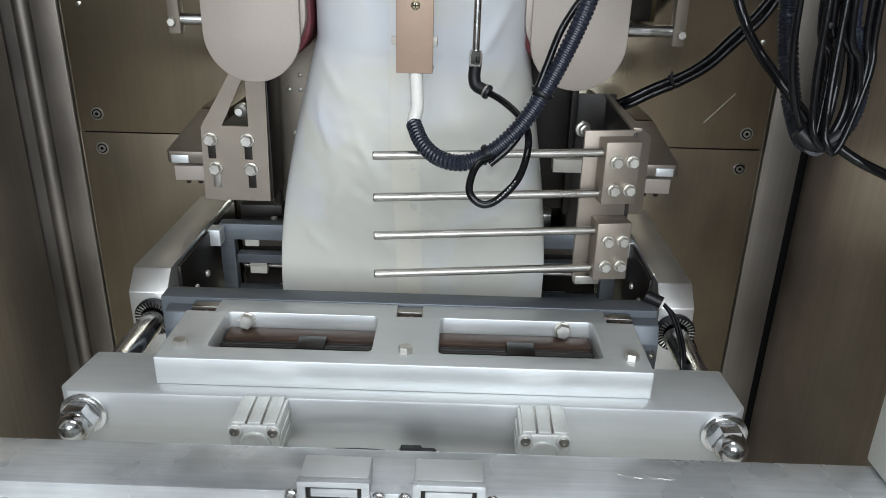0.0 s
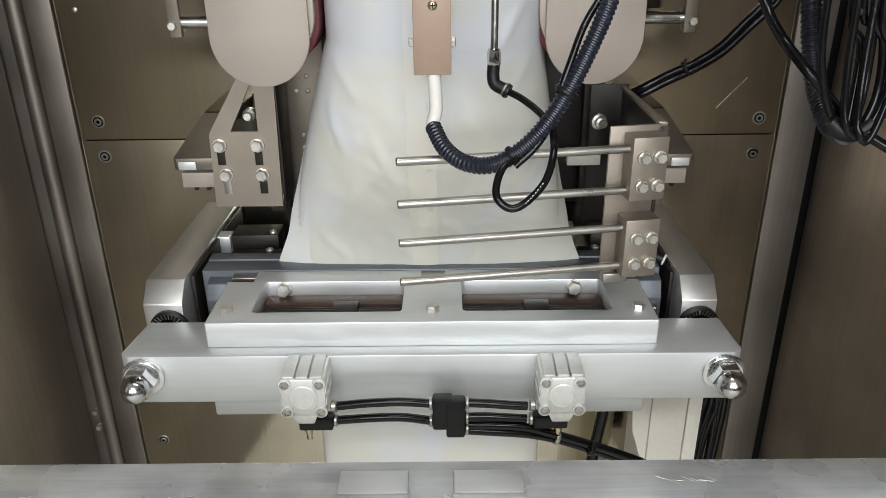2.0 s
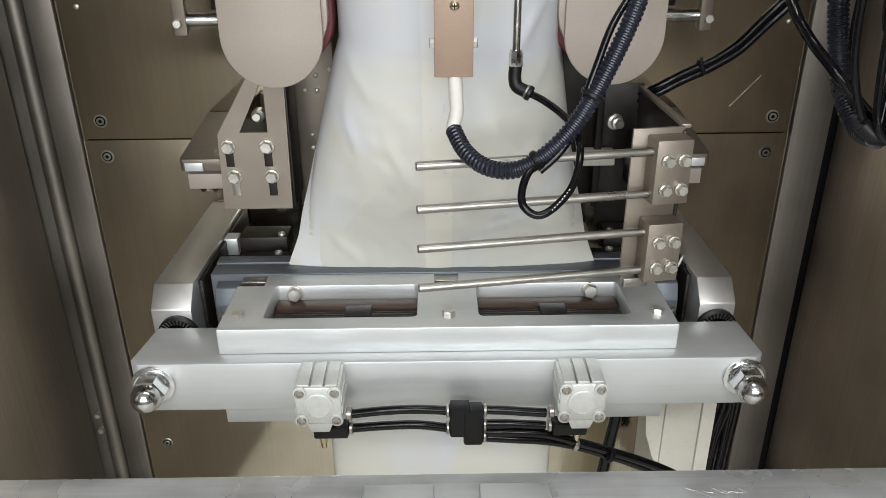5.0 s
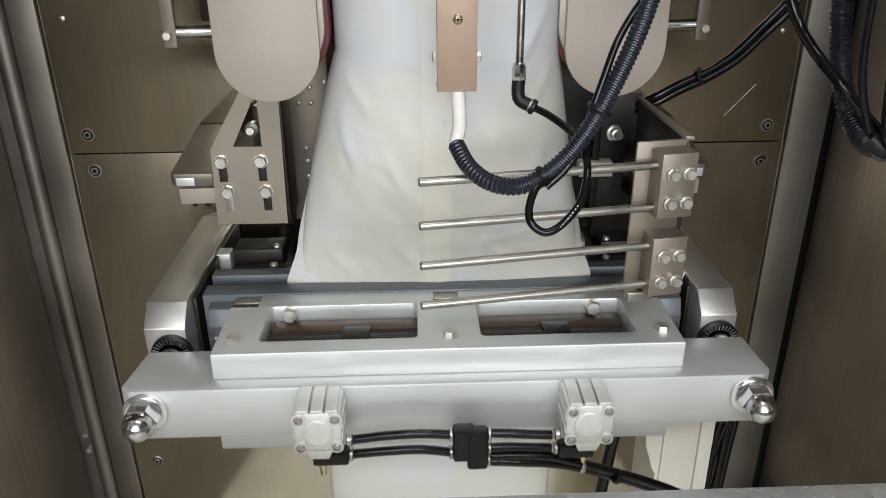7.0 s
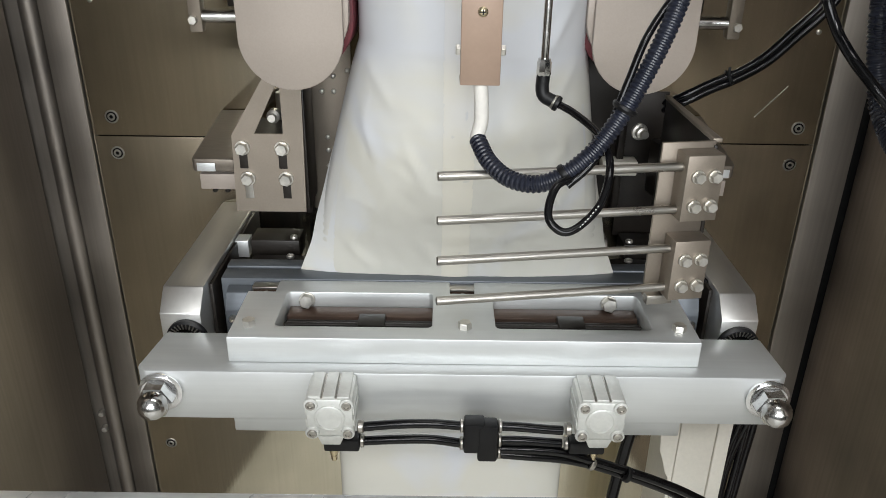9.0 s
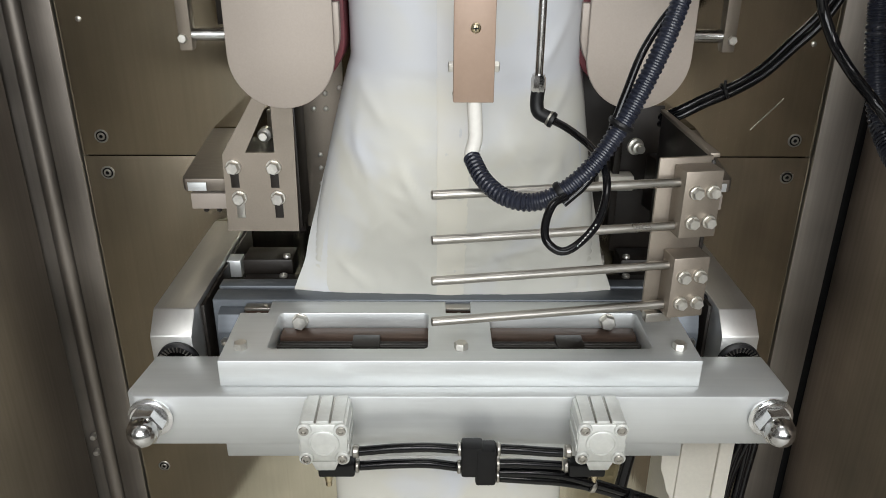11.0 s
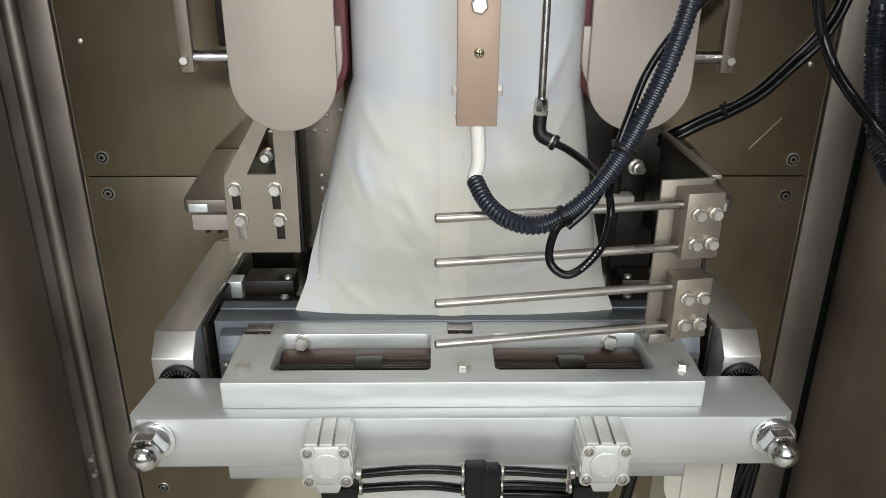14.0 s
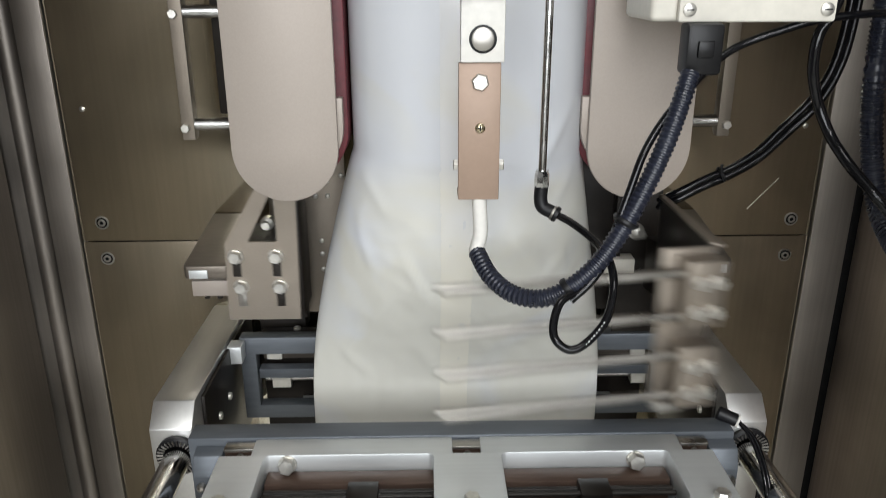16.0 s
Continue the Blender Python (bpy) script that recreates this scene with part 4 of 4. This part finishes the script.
# ---- print mark reader, air pipe and their hoses ----
sn = thing("mark_sensor", (0.004, -0.05, 1.034), "tan coated mark sensor bracket in front of the film", "sensor")
part("bracket", box(-0.0108, 0.0188, -0.052, -0.045, 1.034, 1.132, 0.0008), COPPER, sn, "tan coated flat bracket")
part("bracket_lip", box(-0.0108, 0.0188, -0.0449, -0.025, 1.034, 1.0365, 0.0006), COPPER, sn)
part("head", box(-0.0095, 0.0205, -0.056, -0.042, 1.1325, 1.205, 0.001), WHITE, sn, "pale bracket head with a round hole")
part("hole_ring", lathe((0.0055, -0.0561, 1.148), (0, -1, 0), [(0.0095, 0), (0.0095, 0.0004), (0.0082, 0.0006), (0.0082, 0.0001)], 28), BLACK, sn)
part("hole_screw", lathe((0.0055, -0.0563, 1.148), (0, -1, 0), [(0.0078, 0), (0.0078, 0.0006), (0.007, 0.001), (0.001, 0.001)], 24), STEEL, sn)
part("top_clamp", box(-0.012, 0.034, -0.064, -0.05, 1.1765, 1.21, 0.0015), STEEL, sn, "steel top clamp")
for x in (-0.008, 0.026):
    part("clamp_screw", socket_screw((x, -0.064, 1.181), (0, -1, 0), 0.005, 0.003), ZINC, sn)
part("hex_bolt", bolt((0.0042, -0.0522, 1.119), (0, -1, 0), 0.0062, 0.0045), ZINC, sn)
pan = part("pan_screw", lathe((0.0046, -0.0521, 1.0868), (0, -1, 0), [(0.0036, 0), (0.0036, 0.001), (0.0022, 0.0022), (0.0004, 0.0025)], 18), BRASS, sn)
part("cross_slot", box(0.0026, 0.0066, -0.0547, -0.0543, 1.0863, 1.0873), BLACK, pan)
part("cross_slot", box(0.0041, 0.0051, -0.0547, -0.0543, 1.0848, 1.0888), BLACK, pan)
for s in (-1, 1):
    part("side_bolt", bolt((0.004 + s * 0.0149, -0.047, 1.059), (s, 0, 0), 0.0042, 0.0035), ZINC, sn)
part("lead_sleeve", sweep(((0.0048, -0.046, 1.036), (0.0058, -0.046, 1.02), (0.0062, -0.046, 1.005), (0.0035, -0.047, 0.994), (0.0035, -0.049, 0.988)), 0.0055, 12), WHITE, sn, "white sleeve of the sensor lead")

hose_pts = ((0.0035, -0.048, 0.992), (0.0122, -0.068, 0.9805), (0.0268, -0.085, 0.9734), (0.046, -0.095, 0.9735), (0.0653, -0.097, 0.9822), (0.0843, -0.095, 0.999), (0.1012, -0.09, 1.0222), (0.1155, -0.085, 1.0488),
            (0.1285, -0.08, 1.0782), (0.1385, -0.073, 1.105), (0.1455, -0.067, 1.127))
hz = thing("corrugated_hose", (0.047, -0.07, 0.96), "black corrugated cable hose hanging in a curve before the film", "hose")
part("hose", sweep(hose_pts, 0.0068, 14, 0.004, 0.0036), RUBBER_BLUE, hz)
part("hose_tie", lathe((0.0645, -0.097, 0.982), (0.75, 0, 0.6), [(0.0076, -0.0022), (0.0082, 0), (0.0076, 0.0022)], 16), BLACK, hz)
part("hose_tie", lathe((0.104, -0.088, 1.028), (0.45, 0, 0.9), [(0.0086, -0.002), (0.0098, 0), (0.0092, 0.002)], 16), BLACK, hz)
part("side_cable", sweep(((0.0655, -0.104, 0.9755), (0.08, -0.1, 0.988), (0.0915, -0.094, 1.004), (0.0985, -0.088, 1.026), (0.1065, -0.083, 1.049), (0.1155, -0.077, 1.073), (0.1275, -0.071, 1.0925), (0.141, -0.07, 1.111), (0.156, -0.062, 1.125), (0.17, -0.054, 1.135), (0.185, -0.05, 1.143), (0.21, -0.05, 1.152), (0.24, -0.05, 1.16), (0.29, -0.045, 1.163), (0.33, -0.03, 1.155)), 0.0028, 8), RUBBER, hz, "thin black cable tied to the hose")

jb = thing("junction_box", (0.19, -0.03, 1.16), "cream plastic junction box with a black hose connector", "junction box")
part("box_body", box(0.1195, 0.243, -0.052, 0.02, 1.1585, 1.25, 0.004, None, 3), CREAM, jb)
part("lid", box(0.1365, 0.2435, -0.058, -0.0522, 1.1583, 1.25, 0.002), CREAM, jb)
for x in (0.1375 + 0.006, 0.2365):
    q = part("box_screw", lathe((x, -0.0581, 1.1665), (0, -1, 0), [(0.0045, 0), (0.0045, 0.001), (0.003, 0.0018), (0.0005, 0.002)], 16), ZINC, jb)
    part("cross_slot", box(x - 0.0025, x + 0.0025, -0.0605, -0.0601, 1.166, 1.167), BLACK, q)
cn = part("connector", box(0.1415, 0.1665, -0.067, -0.047, 1.124, 1.1582, 0.003), BLACK, jb, "black hose connector")
part("latch", box(0.1485, 0.1595, -0.0695, -0.0671, 1.136, 1.147, 0.001), BLACK, cn)

ap = thing("air_pipe", (0.0537, -0.03, 1.03), "thin steel air pipe ending in a black elbow fitting", "air pipe")
part("pipe", rod((0.0533, -0.03, 1.04), (0.0545, -0.03, 1.45), 0.0031, 16), CHROME, ap)
part("nut", lathe((0.0533, -0.03, 1.0375), (0, 0, 1), [(0.0052, 0), (0.0056, 0.001), (0.0056, 0.01), (0.0048, 0.0115), (0.0048, 0.013)], 8), CHROME, ap, "plated union nut")
part("elbow", sweep(((0.0533, -0.03, 1.038), (0.0528, -0.0305, 1.029), (0.0545, -0.032, 1.0222), (0.062, -0.035, 1.0185)), 0.0052, 14, 0.002), BLACK, ap, "black push-in elbow")
part("ring", lathe((0.0615, -0.0348, 1.0188), (1, -0.4, -0.5), [(0.0058, 0), (0.006, 0.0006), (0.006, 0.0016), (0.0056, 0.002)], 18), STEEL, ap)
part("ring_black", lathe((0.0632, -0.0355, 1.018), (1, -0.4, -0.5), [(0.0062, 0), (0.0064, 0.0006), (0.0058, 0.003)], 18), BLACK, ap)
part("air_hose", sweep(((0.063, -0.0355, 1.018), (0.0752, -0.05, 1.014), (0.0878, -0.07, 1.007), (0.0941, -0.09, 0.9995), (0.0935, -0.11, 0.9878), (0.0863, -0.125, 0.971), (0.0724, -0.133, 0.9579), (0.0607, -0.136, 0.9539),
                        (0.0512, -0.133, 0.9601), (0.0508, -0.125, 0.9691), (0.0567, -0.115, 0.9795), (0.0665, -0.107, 0.982)), 0.0029, 16, 0.0015), RUBBER, ap, "black air hose in a loop")

# unreadable print along the loop
for k in range(8):
    u = k / 7
    x, z = 0.0715 + 0.0125 * u, 0.9582 + 0.0105 * u + 0.002 * u * u
    bar = box(-0.0005 - 0.0004 * (k % 2), 0.0004, -0.0002, 0.0002, -0.00035, 0.00035)
    bar.transform(Matrix.Translation((x, -0.1365 + 0.007 * u, z)) @ Matrix.Rotation(radians(-38 - 10 * u), 4, "Y"))
    part("print_bar", bar, CAST, ap)

# ---- cables on the right ----
bk = thing("cable_loom", (0.31, -0.1, 0.99), "loom of black hoses and cables hanging before the door post", "cable loom")
part("corrugated_hose", sweep(((0.305, 0.0, 1.3), (0.31, 0.0, 1.13), (0.314, 0.0, 1.0864), (0.3178, 0.0, 1.0635), (0.3222, -0.002, 1.04), (0.3265, -0.008, 1.0158), (0.327, -0.025, 1.0002), (0.323, -0.055, 0.9905), (0.318, -0.09, 0.994)), 0.0086, 14, 0.004, 0.0042), RUBBER_BLUE, bk)
part("corrugated_hose", sweep(((0.319, -0.096, 1.3), (0.321, -0.096, 1.1027), (0.3313, -0.097, 1.0757), (0.3381, -0.098, 1.0434), (0.3357, -0.1, 1.018), (0.3236, -0.103, 1.0003), (0.3141, -0.104, 0.998)), 0.0058, 12, 0.004, 0.0032), RUBBER_BLUE, bk)
for pts in (((0.303, -0.1, 1.3), (0.3044, -0.1, 1.1023), (0.3152, -0.1, 1.0753), (0.3183, -0.1, 1.047), (0.3164, -0.103, 1.0175), (0.31, -0.106, 0.998)),
            ((0.31, -0.102, 1.3), (0.3111, -0.102, 1.1024), (0.324, -0.102, 1.0635), (0.3262, -0.104, 1.0263), (0.316, -0.108, 0.997)),
            ((0.2955, -0.098, 1.3), (0.298, -0.098, 1.1), (0.3098, -0.099, 1.0632), (0.3107, -0.102, 1.0301), (0.3085, -0.106, 1.0)),
            ((0.316, -0.104, 1.3), (0.317, -0.104, 1.1), (0.329, -0.105, 1.06), (0.3315, -0.107, 1.03), (0.32, -0.11, 0.998)),
            ((0.281, -0.096, 1.12), (0.283, -0.096, 1.07), (0.288, -0.097, 1.04), (0.298, -0.1, 1.012), (0.31, -0.104, 1.0))):
    part("cable", sweep(pts, 0.0029, 8), RUBBER, bk)
part("wrap", sweep(((0.2965, -0.103, 1.008), (0.306, -0.106, 1.0), (0.3175, -0.107, 1.0), (0.3265, -0.107, 1.008)), 0.0062, 14, 0.004), BLACK, bk, "taped lower end of the loom")
for k in (0, 3):
    part("cable", sweep(((0.296 + 0.004 * k, -0.104, 1.3), (0.298 + 0.004 * k, -0.106, 1.1), (0.3005 + 0.0035 * k, -0.109 - 0.001 * k, 1.03 - 0.004 * k), (0.305 + 0.003 * k, -0.112 - 0.001 * k, 1.006 - 0.0015 * k), (0.3145 + 0.0015 * k, -0.113 - 0.001 * k, 0.998 - 0.001 * k), (0.3255, -0.111 - 0.001 * k, 1.006), (0.332 + 0.001 * k, -0.107, 1.028 + 0.003 * k), (0.335 + 0.0012 * k, -0.104, 1.06), (0.33 + 0.002 * k, -0.102, 1.1), (0.327 + 0.002 * k, -0.1, 1.3)), 0.0027, 8), RUBBER, bk)
part("loom_tie", lathe((0.3035, -0.1, 1.085), (0.1, 0, 1), [(0.0042, -0.002), (0.0048, 0), (0.0042, 0.002)], 12), BLACK, bk)
part("stray_cable", sweep(((0.3, 0.02, 1.3), (0.285, 0.01, 1.2), (0.2705, 0.0, 1.163), (0.2625, 0.0, 1.1458), (0.2615, 0.0, 1.125), (0.2645, 0.0, 1.11), (0.272, 0.0, 1.09), (0.28, -0.008, 1.07), (0.284, -0.018, 1.06), (0.2885, -0.03, 1.05),
                           (0.2955, -0.04, 1.04), (0.303, -0.048, 1.03), (0.328, -0.055, 1.0033), (0.3473, -0.065, 0.9874), (0.3578, -0.07, 0.9804), (0.3704, -0.075, 0.974), (0.4, -0.08, 0.962)), 0.0042, 16), RUBBER, bk, "single glossy black cable")

rh = thing("rear_hose", (0.27, 0.2, 1.0), "pair of black air hoses curving along the back panel", "hose")
yy = 0.2
for k in (0, 1):
    o = 0.0078 * k - 0.002
    part("air_hose", sweep(((0.205, 0.24, 0.945 + o), (0.217, 0.21, 0.9515 + o), (0.2346, yy, 0.9615 + o), (0.2627, yy, 0.976 + o), (0.291, yy, 0.989 + o), (0.318 - o * 0.3, yy, 1.0065 + o), (0.343 - o * 0.5, yy, 1.0325 + o), (0.369 - o * 0.9, yy, 1.061 + o * 0.7), (0.3865 - o, yy, 1.097), (0.394 - o, yy, 1.15), (0.4 - o, yy, 1.3)), 0.0042, 14), RUBBER, rh)
part("hose_tie", lathe((0.28, yy, 0.9875), (0.8, 0, 0.45), [(0.0085, -0.0015), (0.009, 0), (0.0085, 0.0015)], 12), BLACK, rh)
part("tie_tail", box(0.276, 0.2785, yy - 0.008, yy - 0.005, 0.99, 1.0, 0.0004), BLACK, rh)


kb = solo("black_knob", lathe((-0.475, 0.16, 1.19), (0, 0, -1), [(0.02, 0), (0.024, 0.012), (0.022, 0.024), (0.012, 0.03)], 24), BLACK, "black plastic knob beside the door post", "knob")


# ---- what moves ----
JAW = ((0, -0.086), (0.4, -0.086), (0.5, -0.076), (0.6, -0.045), (0.7, -0.016), (0.8, -0.004), (0.9, 0), (2.8, 0), (2.9, -0.006), (3.0, -0.025), (3.1, -0.05),
       (3.2, -0.072), (3.3, -0.083), (3.4, -0.086), (4.45, -0.086), (4.55, -0.076), (4.65, -0.045), (4.75, -0.016), (4.85, -0.004), (4.95, 0), (6.8, 0), (6.9, -0.001),
       (7.0, -0.008), (7.1, -0.03), (7.2, -0.056), (7.3, -0.076), (7.4, -0.084), (7.5, -0.087), (8.5, -0.087), (8.6, -0.077), (8.7, -0.046), (8.8, -0.016), (8.9, -0.004), (9.0, 0), (10.9, 0),
       (11.0, -0.001), (11.1, -0.008), (11.2, -0.03), (11.3, -0.054), (11.4, -0.07), (11.5, -0.079), (11.6, -0.085), (11.7, -0.087), (12.5, -0.087), (12.6, -0.086), (12.7, -0.077),
       (12.8, -0.06), (12.9, -0.038), (13.0, -0.018), (13.1, -0.007), (13.2, -0.003), (13.4, 0), (15.0, 0), (15.1, -0.002), (15.2, -0.012), (15.3, -0.034), (15.4, -0.056), (15.5, -0.071),
       (15.6, -0.082), (15.7, -0.087), (16, -0.087))
PAT = ((0, 0.05), (0.1, 0), (3.1, 0), (3.2, 0.1), (3.3, 0.8), (3.4, 0.1), (3.5, 0.65), (3.6, 0.35), (3.7, 0.6), (3.8, 0.4), (3.9, 0.45), (4.0, 0.6), (4.1, 0.2), (4.2, 0),
       (7.2, 0), (7.3, 0.6), (7.4, 0.45), (7.5, 1), (7.6, 0), (7.7, 1), (7.8, 0), (7.9, 1), (7.965, -0.3), (8.0, -0.1), (8.1, 0.95), (8.2, 0.4), (8.35, 0), (11.3, 0), (11.4, 0.7), (11.46, 0.05), (11.5, 0.2), (11.6, 0.6), (11.7, 0.2),
       (11.8, 0.7), (11.9, 0), (12.0, 1), (12.1, 0), (15.2, 0), (15.3, 0.5), (15.4, 0.4), (15.5, 1), (15.6, 0), (15.7, 1), (15.8, 0), (15.9, 1), (16, 0))


def motions():
    walk(FRONT, [(t, pose(0, y, 0.69)) for t, y in JAW])
    walk(REAR, [(t, pose(0, 0.15 - y, 0.69)) for t, y in JAW])
    walk(PAD_R, [(t, pose(*PIVOT_R, 0, 0, -14.3 * p)) for t, p in PAT])
    walk(PAD_L, [(t, pose(*PIVOT_L, 0, 0, -9.5 * p)) for t, p in PAT])
    walk(BAG_L, [(t, pose(-0.1, 0, HINGE, 0, -9 * y / -0.087, 0)) for t, y in JAW])
    walk(BAG_R, [(t, pose(0.1, 0, HINGE, 0, 9 * y / -0.087, 0)) for t, y in JAW])


motions()
